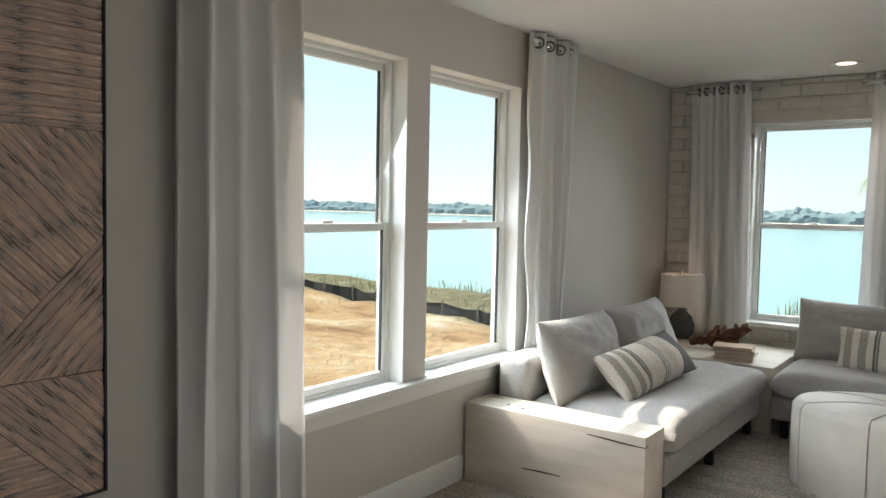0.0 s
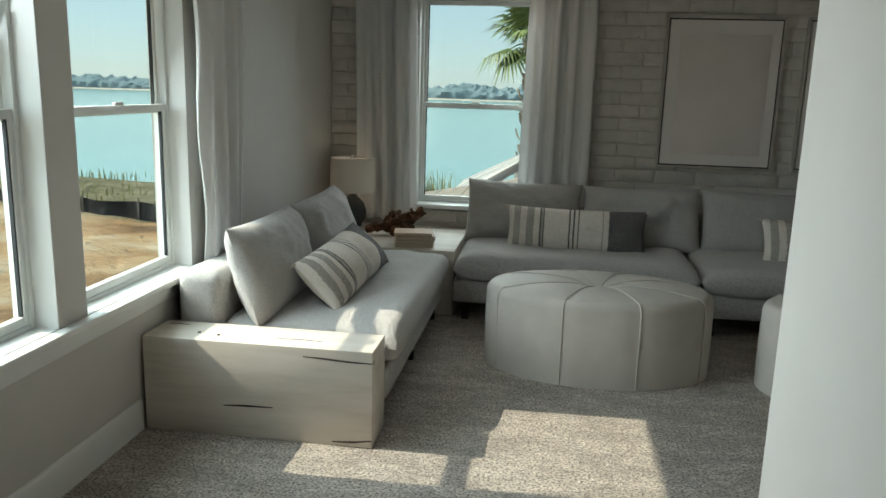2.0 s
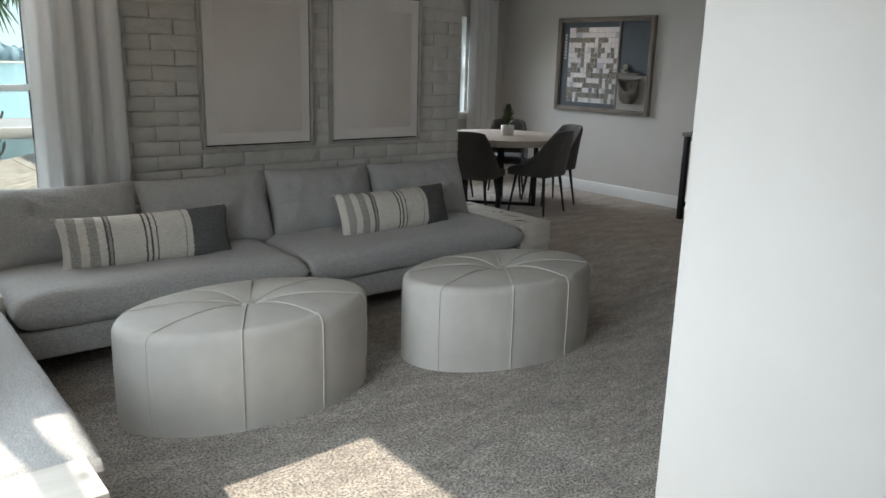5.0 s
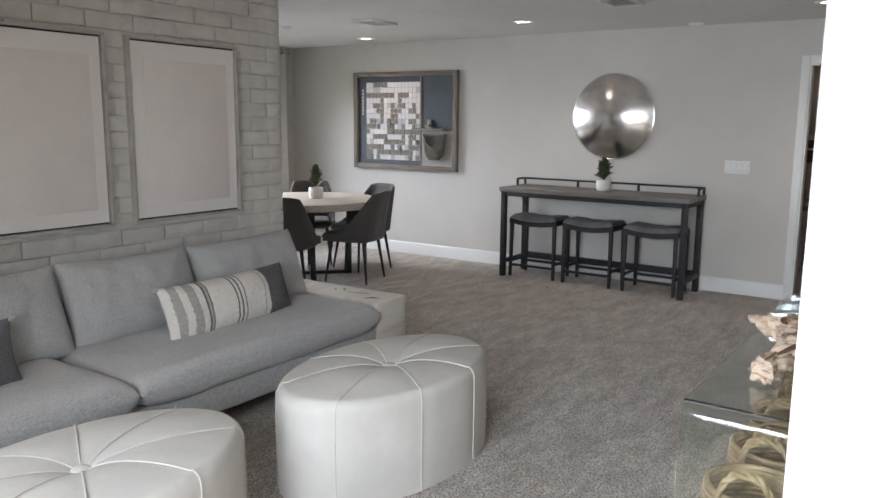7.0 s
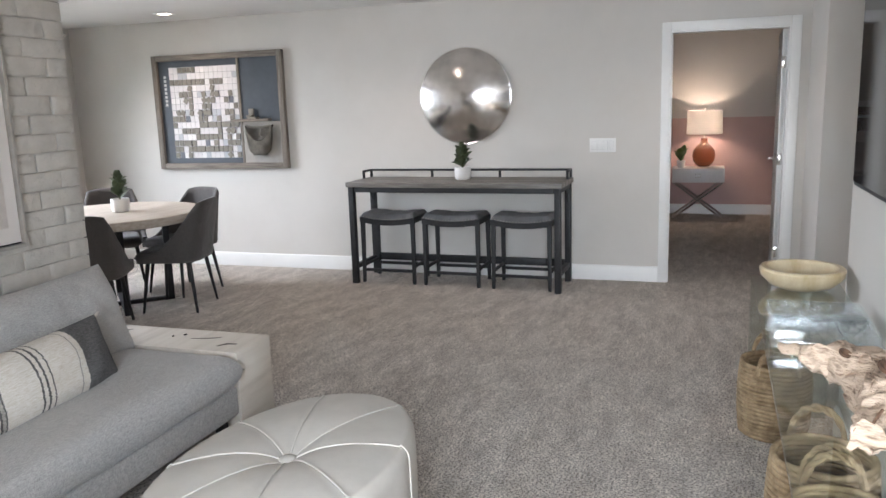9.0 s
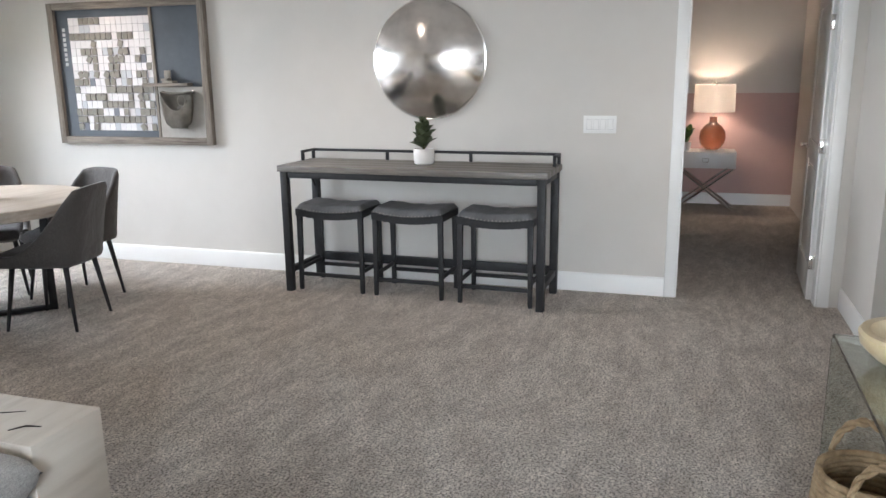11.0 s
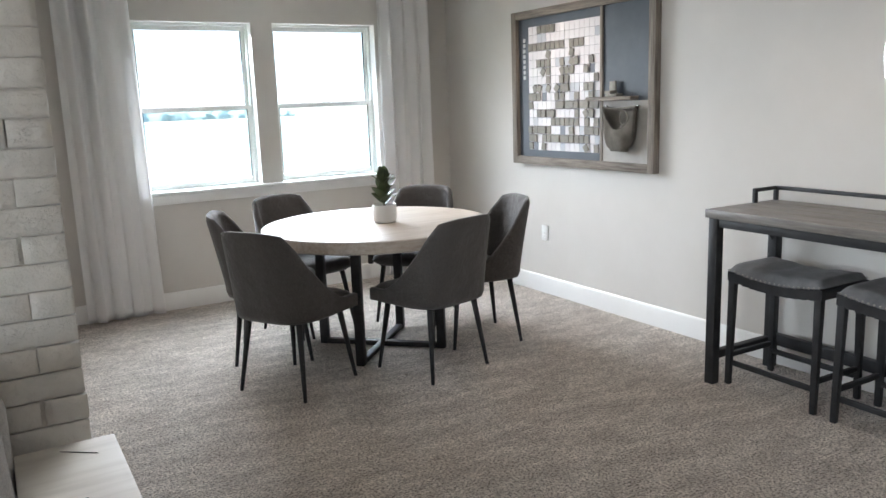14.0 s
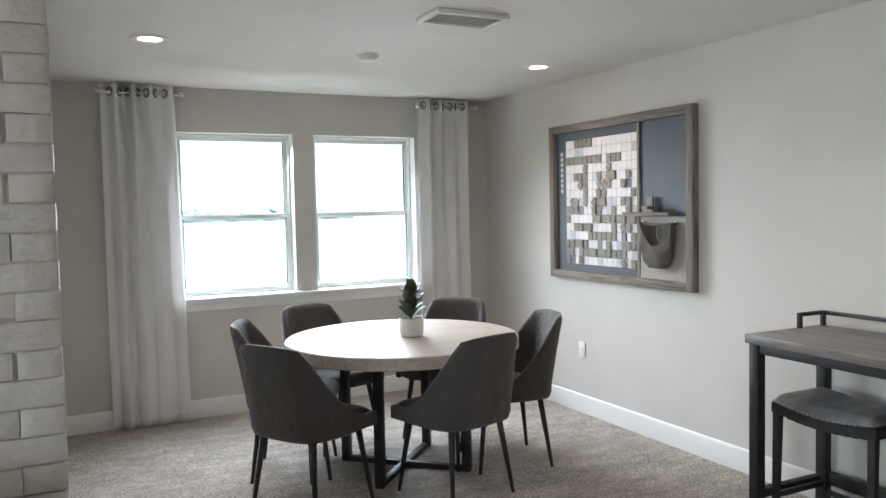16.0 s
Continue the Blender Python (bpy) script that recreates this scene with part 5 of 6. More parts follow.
def table_lamp(m, body, shade_r, shade_h, shade_z, body_mat, label, depth=1.0):
    t = thing("table_lamp", label, "lamp")
    t.matrix_basis = m
    part("body", lathe(body, 40), body_mat, t, "glass gourd body")
    top = body[-1][1]
    part("foot", lathe([(0, 0), (0.07, 0), (0.07, 0.012), (0, 0.012)], 28), CHROME, t)
    part("neck", tube([(0, 0, top - 0.01), (0, 0, shade_z + shade_h + 0.012)], 0.006, 10), CHROME, t)
    sh = lathe([(shade_r, shade_z), (shade_r * 0.97, shade_z + shade_h), (shade_r * 0.97 - 0.003, shade_z + shade_h), (shade_r - 0.003, shade_z), (shade_r, shade_z)], 56)
    for v in sh.verts:
        v.co.x *= depth
    part("shade", sh, SHADE, t, "off-white drum shade")
    sp = bmesh.new()
    for k in range(3):
        a = 2 * math.pi * k / 3
        add_tube(sp, [(0, 0, shade_z + shade_h - 0.004), ((shade_r * 0.965) * math.cos(a) * depth, shade_r * 0.965 * math.sin(a), shade_z + shade_h - 0.004)], 0.002, 6)
    part("spider", sp, CHROME, t)
    part("finial", lathe([(0, -0.012), (0.010, -0.008), (0.013, 0), (0.010, 0.008), (0, 0.012)], 14), CHROME, t, at=(0, 0, shade_z + shade_h + 0.02))
    return t


table_lamp(pose(-2.01, 5.84, 0.4255), [(0.0, 0.012), (0.06, 0.014), (0.095, 0.06), (0.10, 0.12), (0.08, 0.18), (0.035, 0.225), (0.02, 0.25)], 0.165, 0.24, 0.262, DARKGLASS, "table lamp with smoky glass body and off-white shade")
bulb(pose(-2.01, 5.84, 0.80), 0.28, (1.0, 0.78, 0.58), "table_lamp_bulb")
driftwood("driftwood", pose(0, 0, 0.426), [
    ([(-1.84, 5.55, 0.04), (-1.72, 5.60, 0.06), (-1.62, 5.62, 0.075), (-1.52, 5.62, 0.13), (-1.45, 5.62, 0.19)], [0.02, 0.045, 0.06, 0.042, 0.024]),
    ([(-1.66, 5.56, 0.03), (-1.58, 5.58, 0.05), (-1.50, 5.55, 0.05)], [0.03, 0.045, 0.03]),
    ([(-1.72, 5.60, 0.06), (-1.67, 5.66, 0.13), (-1.62, 5.68, 0.16)], [0.035, 0.03, 0.014]),
    ([(-1.55, 5.60, 0.11), (-1.50, 5.60, 0.16), (-1.52, 5.58, 0.19)], [0.03, 0.025, 0.012])], BROWNROOT, "dark brown driftwood root on the corner table", 9)
PAGES = local("book_pages", (0.52, 0.44, 0.34), (0.64, 0.56, 0.45), 4, (1, 1, 120), rough=0.9, bscale=10, bstr=0.2)
COVERS = [local("book_cover_tan", (0.42, 0.30, 0.20), (0.50, 0.38, 0.27), 9, rough=0.7), local("book_cover_cream", (0.60, 0.54, 0.46), (0.68, 0.62, 0.54), 9, rough=0.7), local("book_cover_brown", (0.28, 0.18, 0.11), (0.36, 0.25, 0.17), 9, rough=0.7)]
bz = 0.4255
for i, (dx, dy, hgt, rz) in enumerate(((0.0, 0.0, 0.026, 12), (0.012, 0.004, 0.022, 6), (0.008, -0.006, 0.024, 15), (-0.004, 0.006, 0.020, 9))):
    bk = thing("book", "old cloth-bound book in a short stack", "book", "stack of old books", at=(-1.455 + dx, 5.30 + dy, bz), rz=rz)
    part("page_block", box(-0.122, 0.118, -0.085, 0.080, 0.003, hgt - 0.003, 0.001), PAGES, bk, "yellowed pages", smooth=False)
    part("cover", box(-0.127, 0.123, -0.088, 0.085, 0.0, 0.003), COVERS[i % 3], bk, smooth=False)
    part("cover", box(-0.127, 0.123, -0.088, 0.085, hgt - 0.003, hgt), COVERS[i % 3], bk, smooth=False)
    part("spine", box(-0.127, 0.123, 0.0805, 0.0848, 0.0031, hgt - 0.0031), COVERS[i % 3], bk, smooth=False)
    bz += hgt

# ---- wooden chevron panel beside the window ----


def plank_material():
    m, n, l, b = mat("reclaimed_lath", 0.8, 0, 0.3)
    info = n.new("ShaderNodeObjectInfo")
    v = coords(n, l, (2.2, 17, 17))
    g = noise_tex(n, l, v, 4, 6, 0.72)
    c = ramp(n, l, g, [(0.36, (0.14, 0.12, 0.115)), (0.43, (0.50, 0.45, 0.41)), (0.50, (0.66, 0.49, 0.38)), (0.58, (0.76, 0.60, 0.48)), (0.68, (0.93, 0.88, 0.83))])
    mx = n.new("ShaderNodeMix")
    mx.data_type, mx.blend_type = "RGBA", "MULTIPLY"
    mx.inputs[0].default_value = 0.8
    l.new(c, mx.inputs[6])
    l.new(ramp(n, l, info.outputs["Random"], [(0, (0.78, 0.76, 0.76)), (1, (1.1, 1.03, 0.98))]), mx.inputs[7])
    l.new(mx.outputs[2], b.inputs["Base Color"])
    bump(n, l, b, g, 0.6, 0.006)
    return m


LATH = plank_material()


def chevron_panel():
    """Laths in three bands, cut to a rectangle y0..y1, z0..z1 on the west wall."""
    y0, y1, z0, z1 = 0.50, 1.262, 0.525, 2.04
    t = thing("chevron_wood_panel", "reclaimed lath wall panel in chevron pattern", "wall art")
    part("edge", box(WX + 0.001, WX + 0.035, y1, y1 + 0.008, z0 - 0.008, z1 + 0.008), BLACK, t, "thin black edging", smooth=False)
    part("edge", box(WX + 0.001, WX + 0.035, y0 - 0.008, y0, z0 - 0.008, z1 + 0.008), BLACK, t, "thin black edging", smooth=False)
    part("edge", box(WX + 0.001, WX + 0.035, y0, y1, z0 - 0.008, z0), BLACK, t, "thin black edging", smooth=False)
    part("edge", box(WX + 0.001, WX + 0.035, y0, y1, z1, z1 + 0.008), BLACK, t, "thin black edging", smooth=False)
    part("backing", box(WX + 0.001, WX + 0.012, y0, y1, z0, z1), GASKET, t, smooth=False)
    W = 0.034

    def clip(poly, a, b, lim):
        """Keeps the side a * y + b * z <= lim."""
        out = []
        for i, p in enumerate(poly):
            q = poly[(i + 1) % len(poly)]
            dp, dq = a * p[0] + b * p[1] - lim, a * q[0] + b * q[1] - lim
            if dp <= 0:
                out.append(p)
            if (dp <= 0) != (dq <= 0):
                u = dp / (dp - dq)
                out.append((p[0] + u * (q[0] - p[0]), p[1] + u * (q[1] - p[1])))
        return out

    def band(ang, sides, rng):
        c, s = math.cos(ang), math.sin(ang)
        for k in range(-70, 71):
            poly = [(0.9 + u * 3 * c - (k + w) * W * s, 1.3 + u * 3 * s + (k + w) * W * c) for u, w in ((-1, 0.03), (1, 0.03), (1, 0.97), (-1, 0.97))]
            for a, b, lim in [(1, 0, y1), (-1, 0, -y0), (0, 1, z1), (0, -1, -z0)] + sides:
                poly = clip(poly, a, b, lim) if len(poly) > 2 else poly
            if len(poly) < 3:
                continue
            cy, cz = sum(p[0] for p in poly) / len(poly), sum(p[1] for p in poly) / len(poly)
            area = abs(sum(poly[i][0] * poly[(i + 1) % len(poly)][1] - poly[(i + 1) % len(poly)][0] * poly[i][1] for i in range(len(poly)))) / 2
            if area < 2e-5:
                continue
            bm = bmesh.new()
            h = 0.013 + rng.uniform(0, 0.005)
            lo, hi = [], []
            for p in poly:
                dy, dz = p[0] - cy, p[1] - cz
                lx, ly = dy * c + dz * s, -dy * s + dz * c
                lo.append(bm.verts.new((lx, ly, 0)))
                hi.append(bm.verts.new((lx, ly, h)))
            bm.faces.new(hi)
            for i in range(len(poly)):
                j = (i + 1) % len(poly)
                bm.faces.new((lo[i], lo[j], hi[j], hi[i]))
            ob = part("lath", bm, LATH, t, smooth=False)
            ob.matrix_basis = Matrix.Translation((WX + 0.0122, cy, cz)) @ Matrix(((0, 0, 1, 0), (c, -s, 0, 0), (s, c, 0, 0), (0, 0, 0, 1)))

    rng = random.Random(6)
    top, mid = 1.62, 0.895
    rise, fall = 0.045, 1.725   # z = y + rise and z = fall - y bound the arrow
    band(0.0, [(0, -1, -top)], rng)
    band(radians(-45), [(0, 1, top - 0.002), (1, -1, -rise - 0.002), (0, -1, -mid - 0.002)], rng)
    band(radians(45), [(-1, 1, rise - 0.002), (0, -1, -mid - 0.002)], rng)
    band(radians(-45), [(0, 1, mid - 0.002), (-1, -1, -fall - 0.002)], rng)
    band(0.0, [(0, 1, mid - 0.002), (1, 1, fall - 0.002)], rng)


chevron_panel()

# ---- ceiling fixtures ----
GLOW = bpy.data.materials.new("lamp_glow")
GLOW.use_nodes = True
_b = GLOW.node_tree.nodes["Principled BSDF"]
_b.inputs["Emission Color"].default_value, _b.inputs["Emission Strength"].default_value = (1.0, 0.78, 0.60, 1), 3.0


def downlight(x, y, power):
    t = thing("recessed_light", "lit recessed ceiling light with white trim", "ceiling light", "recessed ceiling lights", at=(x, y, CH))
    part("trim_ring", lathe([(0.058, -0.001), (0.062, -0.008), (0.088, -0.010), (0.095, -0.004), (0.095, -0.0005), (0.058, -0.0005)], 40), TRIM, t)
    part("lens", lathe([(0, -0.005), (0.057, -0.003), (0.057, -0.0005), (0, -0.0005)], 32), GLOW, t, "glowing lens")
    lamp = new("downlight_lamp", bpy.data.lights.new("downlight_lamp", "SPOT"))
    lamp.data.energy, lamp.data.color = power, (1.0, 0.82, 0.66)
    lamp.data.spot_size, lamp.data.spot_blend, lamp.data.shadow_soft_size = radians(130), 0.9, 0.05
    lamp.matrix_world = pose(x, y, CH - 0.02)


for x, y, w in ((-0.91, 5.60, 4), (2.725, 7.63, 5), (5.08, 7.60, 8), (4.61, 5.47, 6.5), (4.66, 3.05, 5)):
    downlight(x, y, w)


def ceiling_vent(x, y, rz):
    t = thing("ceiling_vent", "white louvred ceiling air vent", "vent", "ceiling vents", at=(x, y, CH), rz=rz)
    for nm, a in (("frame_side", (-0.19, -0.165, -0.115, 0.115)), ("frame_side", (0.165, 0.19, -0.115, 0.115)), ("frame_end", (-0.165, 0.165, -0.115, -0.09)), ("frame_end", (-0.165, 0.165, 0.09, 0.115))):
        part(nm, box(a[0], a[1], a[2], a[3], -0.022, -0.0005, 0.004), TRIM, t)
    for k in range(8):
        part("slat", box(-0.165, 0.165, -0.009, 0.009, -0.0015, 0.0015), TRIM, t, at=(0, -0.08 + k * 0.0228, -0.013), rot=(32, 0, 0))
    part("backing", box(-0.165, 0.165, -0.09, 0.09, -0.003, -0.0005), SCREENGREY, t, smooth=False)


ceiling_vent(4.01, 6.64, 0)
ceiling_vent(4.93, 2.77, 90)
ceiling_vent(3.90, 4.32, 0)
for x, y in ((3.925, 7.66), (0.327, 5.57), (5.45, 4.20)):
    solo("smoke_detector", lathe([(0, -0.032), (0.035, -0.031), (0.05, -0.024), (0.062, -0.010), (0.066, -0.0005), (0, -0.0005)], 36), TRIM, "round white smoke detector on the ceiling", "smoke detector", "smoke detectors", at=(x, y, CH))

# ---- bedroom seen through the doorway ----
solo("pink_wall_panel", box(9.588, 9.5995, 2.10, 5.9, 0.13, 1.24), PINK, "dusty pink painted lower wall", "wall", kind="structure", smooth=False)
GREYLACQ = local("grey_lacquer", (0.66, 0.65, 0.64), (0.72, 0.71, 0.70), 6, rough=0.35, bstr=0)
ns = thing("nightstand", "pale grey nightstand on crossed chrome legs", "nightstand", at=(9.30, 3.03, 0))
part("body", box(-0.20, 0.22, -0.31, 0.31, 0.46, 0.635, 0.006), GREYLACQ, ns)
dr = part("drawer", box(-0.215, -0.2005, -0.295, 0.295, 0.475, 0.62, 0.004), GREYLACQ, ns)
part("pull", tube([(-0.218, 0.03 * sx, 0.548 + 0.02 * sz) for sx, sz in ((-1, -1), (1, -1), (1, 1), (-1, 1), (-1, -1))], 0.005, 6), CHROME, dr, "square chrome pull")
for x in (-0.18, 0.18):
    for s in (1, -1):
        part("cross_leg", tube([(x + 0.012 * s, -0.29 * s, 0.012), (x + 0.012 * s, 0.29 * s, 0.458)], 0.012, 8), CHROME, ns)
table_lamp(pose(9.30, 2.97, 0.636), [(0.0, 0.012), (0.07, 0.014), (0.125, 0.07), (0.14, 0.14), (0.13, 0.21), (0.09, 0.265), (0.042, 0.30), (0.04, 0.36)], 0.215, 0.29, 0.415, AMBER, "table lamp with amber glass body and white shade")
bulb(pose(9.30, 2.97, 1.20), 2.6, (1.0, 0.76, 0.56), "bedroom_lamp_bulb")
BIGLEAF = local("glossy_leaf", (0.05, 0.10, 0.025), (0.09, 0.17, 0.05), 20, rough=0.4, bstr=0.1)
bp_ = thing("potted_plant", "leafy green plant in a white pot on the nightstand", "potted plant", at=(9.25, 3.24, 0.636))
part("pot", lathe([(0, 0), (0.045, 0), (0.055, 0.09), (0.05, 0.09), (0.045, 0.075), (0, 0.075)], 24), CERAMIC, bp_)
rng = random.Random(2)
for k in range(9):
    a = k * 40 + rng.uniform(-12, 12)
    part("leaf", leaf_mesh(0.16, 0.045), BIGLEAF, bp_, at=(0, 0, 0.08 + 0.008 * k), rot=(0, -rng.uniform(25, 70), a))
bed = thing("bed", "made bed with white framed headboard and blush bedding", "bed", at=(8.4, 4.25, 0))
BLUSH = local("blush_bedding", (0.58, 0.50, 0.46), (0.70, 0.62, 0.58), 5, rough=0.95, bscale=20, bstr=0.4, bdist=0.01)
THROW = local("grey_throw", (0.17, 0.15, 0.15), (0.25, 0.23, 0.23), 12, rough=1, bscale=60, bstr=0.5)
RATTAN = wood_material("dark_cane", (0.10, 0.06, 0.03), (0.18, 0.11, 0.06), (0.24, 0.15, 0.09), 1, 9, 0.6, 20)
part("headboard_frame", box(1.10, 1.16, -0.85, 0.85, 0.1, 1.40, 0.01), TRIM, bed)
part("headboard_panel", box(1.085, 1.0995, -0.78, 0.78, 0.5, 1.33, 0.004), RATTAN, bed, "dark woven headboard panel")
part("headboard_rail", box(1.07, 1.0845, -0.78, 0.78, 1.20, 1.23, 0.004), TRIM, bed)
part("mattress", box(-0.95, 1.07, -0.80, 0.80, 0.25, 0.58, 0.08, seg=4), BLUSH, bed)
part("base", box(-0.93, 1.07, -0.78, 0.78, 0.0, 0.25, 0.01), BLUSH, bed)
part("throw", box(-0.60, 0.05, -0.84, 0.84, 0.18, 0.612, 0.05, seg=3), THROW, bed, "grey knitted throw")
part("cushion", cushion(0.42, 0.5, 0.2, 0.4, 6, 16, 4), BLUSH, bed, at=(0.60, -0.56, 0.76), rot=(0, -50, 8))
for y in (-0.46, 0.42):
    part("pillow", cushion(0.5, 0.68, 0.2, 0.4, 3, 16, 4), BLUSH, bed, at=(0.86, y, 0.82), rot=(0, -66, 0))

# ---- bathroom glimpsed beyond the hall ----
tub = thing("bathtub", "white bathtub along the tiled bathroom wall", "bathtub")
part("shell", box(5.85, 6.59, 0.53, 1.95, 0.0, 0.50, 0.03, seg=3), CERAMIC, tub)
# added warm point light with no fixture, brightens the bathroom behind the doorway
bulb(pose(5.6, 1.3, 2.2), 3, (1.0, 0.62, 0.36), "bathroom_fill")

# ---- outdoors ----


def shore(x):
    return 32.5 - 0.09 * x


def ground_material():
    m, n, l, b = mat("sandy_ground", 0.97, 0, 0.2)
    g = n.new("ShaderNodeNewGeometry")
    sep = n.new("ShaderNodeSeparateXYZ")
    l.new(g.outputs["Position"], sep.inputs[0])
    v = world_coords(n, l)
    big, mid = noise_tex(n, l, world_coords(n, l, (1, 1.8, 1), (0, 0, 0.3)), 0.22, 7, 0.65), noise_tex(n, l, v, 1.7, 6, 0.7)
    dirt = ramp(n, l, big, [(0.34, (0.20, 0.12, 0.065)), (0.45, (0.42, 0.26, 0.135)), (0.55, (0.50, 0.355, 0.21)), (0.66, (0.60, 0.50, 0.38))])
    grass = ramp(n, l, mid, [(0.3, (0.12, 0.12, 0.065)), (0.5, (0.20, 0.185, 0.115)), (0.7, (0.31, 0.275, 0.19))])
    # grass lies beyond the silt fence line, y > 20.4 - 0.25 x
    mul = n.new("ShaderNodeMath")
    mul.operation, mul.inputs[1].default_value = "MULTIPLY_ADD", 0.25
    l.new(sep.outputs[0], mul.inputs[0])
    l.new(sep.outputs[1], mul.inputs[2])
    wob = n.new("ShaderNodeMath")
    wob.operation, wob.inputs[1].default_value = "MULTIPLY_ADD", 2.5
    l.new(mid, wob.inputs[0])
    l.new(mul.outputs[0], wob.inputs[2])
    mr = n.new("ShaderNodeMapRange")
    mr.inputs[1].default_value, mr.inputs[2].default_value = 20.9, 21.7
    l.new(wob.outputs[0], mr.inputs[0])
    mx = n.new("ShaderNodeMix")
    mx.data_type = "RGBA"
    l.new(mr.outputs[0], mx.inputs[0])
    l.new(dirt, mx.inputs[6])
    # pale colour from y = 150 on stands in for haze over the far shore
    far, far_haze = n.new("ShaderNodeMapRange"), n.new("ShaderNodeMix")
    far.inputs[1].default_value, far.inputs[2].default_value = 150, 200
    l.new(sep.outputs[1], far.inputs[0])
    far_haze.data_type = "RGBA"
    l.new(far.outputs[0], far_haze.inputs[0])
    l.new(grass, far_haze.inputs[6])
    far_haze.inputs[7].default_value = (0.50, 0.47, 0.41, 1)
    grass = far_haze.outputs[2]
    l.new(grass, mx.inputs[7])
    l.new(mx.outputs[2], b.inputs["Base Color"])
    n1 = bump(n, l, b, big, 1.0, 1.2)
    bump(n, l, b, mid, 0.9, 0.25, n1)
    return m


def terrain():
    """One sheet out to the horizon; it dips under the lake and rises at the far shore."""
    bm = bmesh.new()
    xs = [-2500, -900, -420] + list(range(-200, -60, 20)) + [-60 + 1.6 * k for k in range(57)] + [40, 70, 120, 250, 500, 1000, 2500]
    ys = [-2500, -600, -120, -30, -8, 0] + [4 + 1.0 * k for k in range(42)] + [50, 60, 90, 160, 260, 318, 326, 340, 420, 900, 2500]
    rows = []
    for y in ys:
        row = []
        for x in xs:
            d = y - shore(max(-200, min(60, x)))
            far = y > 320 or x < -800 or x > 900
            z = -3.0 if d < -1.5 else -3.0 - min(1.2, (d + 1.5) * 0.35)
            if far:
                z = -2.8
            if d < -2 and -60 < x < 32 and 9 < y:
                z += 0.30 * noise.noise(Vector((x * 0.22, y * 0.4, 1))) + 0.20 * noise.noise(Vector((x * 0.7, y * 0.9, 4)))
            row.append(bm.verts.new((x, y, z)))
        rows.append(row)
    for a, b in zip(rows, rows[1:]):
        for i in range(len(xs) - 1):
            bm.faces.new((a[i], a[i + 1], b[i + 1], b[i]))
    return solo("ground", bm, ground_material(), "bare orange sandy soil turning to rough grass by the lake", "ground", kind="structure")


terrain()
WATER = mat("lake_water", 0.12, 0, 0.5)
_n, _l, _b = WATER[1], WATER[2], WATER[3]
_l.new(ramp(_n, _l, noise_tex(_n, _l, world_coords(_n, _l, (1, 0.25, 1)), 0.03, 4), [(0.3, (0.22, 0.42, 0.42)), (0.7, (0.27, 0.48, 0.47))]), _b.inputs["Base Color"])
bump(_n, _l, _b, noise_tex(_n, _l, world_coords(_n, _l, (1, 2.2, 1)), 2.2, 4), 0.25, 0.05)
wb = bmesh.new()
wv = [wb.verts.new(p) for p in ((-850, 20, -3.32), (950, 20, -3.32), (950, 330, -3.32), (-850, 330, -3.32))]
wb.faces.new(wv)
solo("lake_water", wb, WATER[0], "calm pale turquoise lake", "lake", kind="structure", smooth=False)


def far_woods():
    # distance haze is mixed into the trees' own colour
    m, n, l, b = mat("haze_tinted_trees", 1.0, 0, 0.0)
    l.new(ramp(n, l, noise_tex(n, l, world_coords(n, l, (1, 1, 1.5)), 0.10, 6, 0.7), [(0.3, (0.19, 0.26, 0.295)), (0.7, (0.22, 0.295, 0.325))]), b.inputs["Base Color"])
    bm = bmesh.new()
    rng = random.Random(12)
    for y0, grow in ((332, 1.0), (344, 1.25), (360, 1.5)):
        cols = []
        for i in range(760):
            x = -560 + 0.9 * i
            h = 3.0 + 4.0 * max(0, noise.noise(Vector((x * 0.011, 3, y0)))) + 1.6 * noise.noise(Vector((x * 0.06, 8, y0))) + 1.1 * noise.noise(Vector((x * 0.3, 5, y0))) + 0.7 * rng.random()
            h = max(1.5, h * grow)
            cols.append([bm.verts.new((x + rng.uniform(-0.4, 0.4), y0 + 2.5 * u + 2.2 * noise.noise(Vector((x * 0.25, u * 4, y0))), -3.0 + h * v)) for u, v in ((0, 0), (0, 0.35), (0.2, 0.65), (0.8, 0.88), (1.6, 1.0), (3.5, 0.6), (4, 0))])
        for c0, c1 in zip(cols, cols[1:]):
            for k in range(6):
                bm.faces.new((c0[k], c1[k], c1[k + 1], c0[k + 1]))
    return solo("far_woods", bm, m, "line of far woods, haze tinted into their blue-green", "trees", kind="stuff")


far_woods()

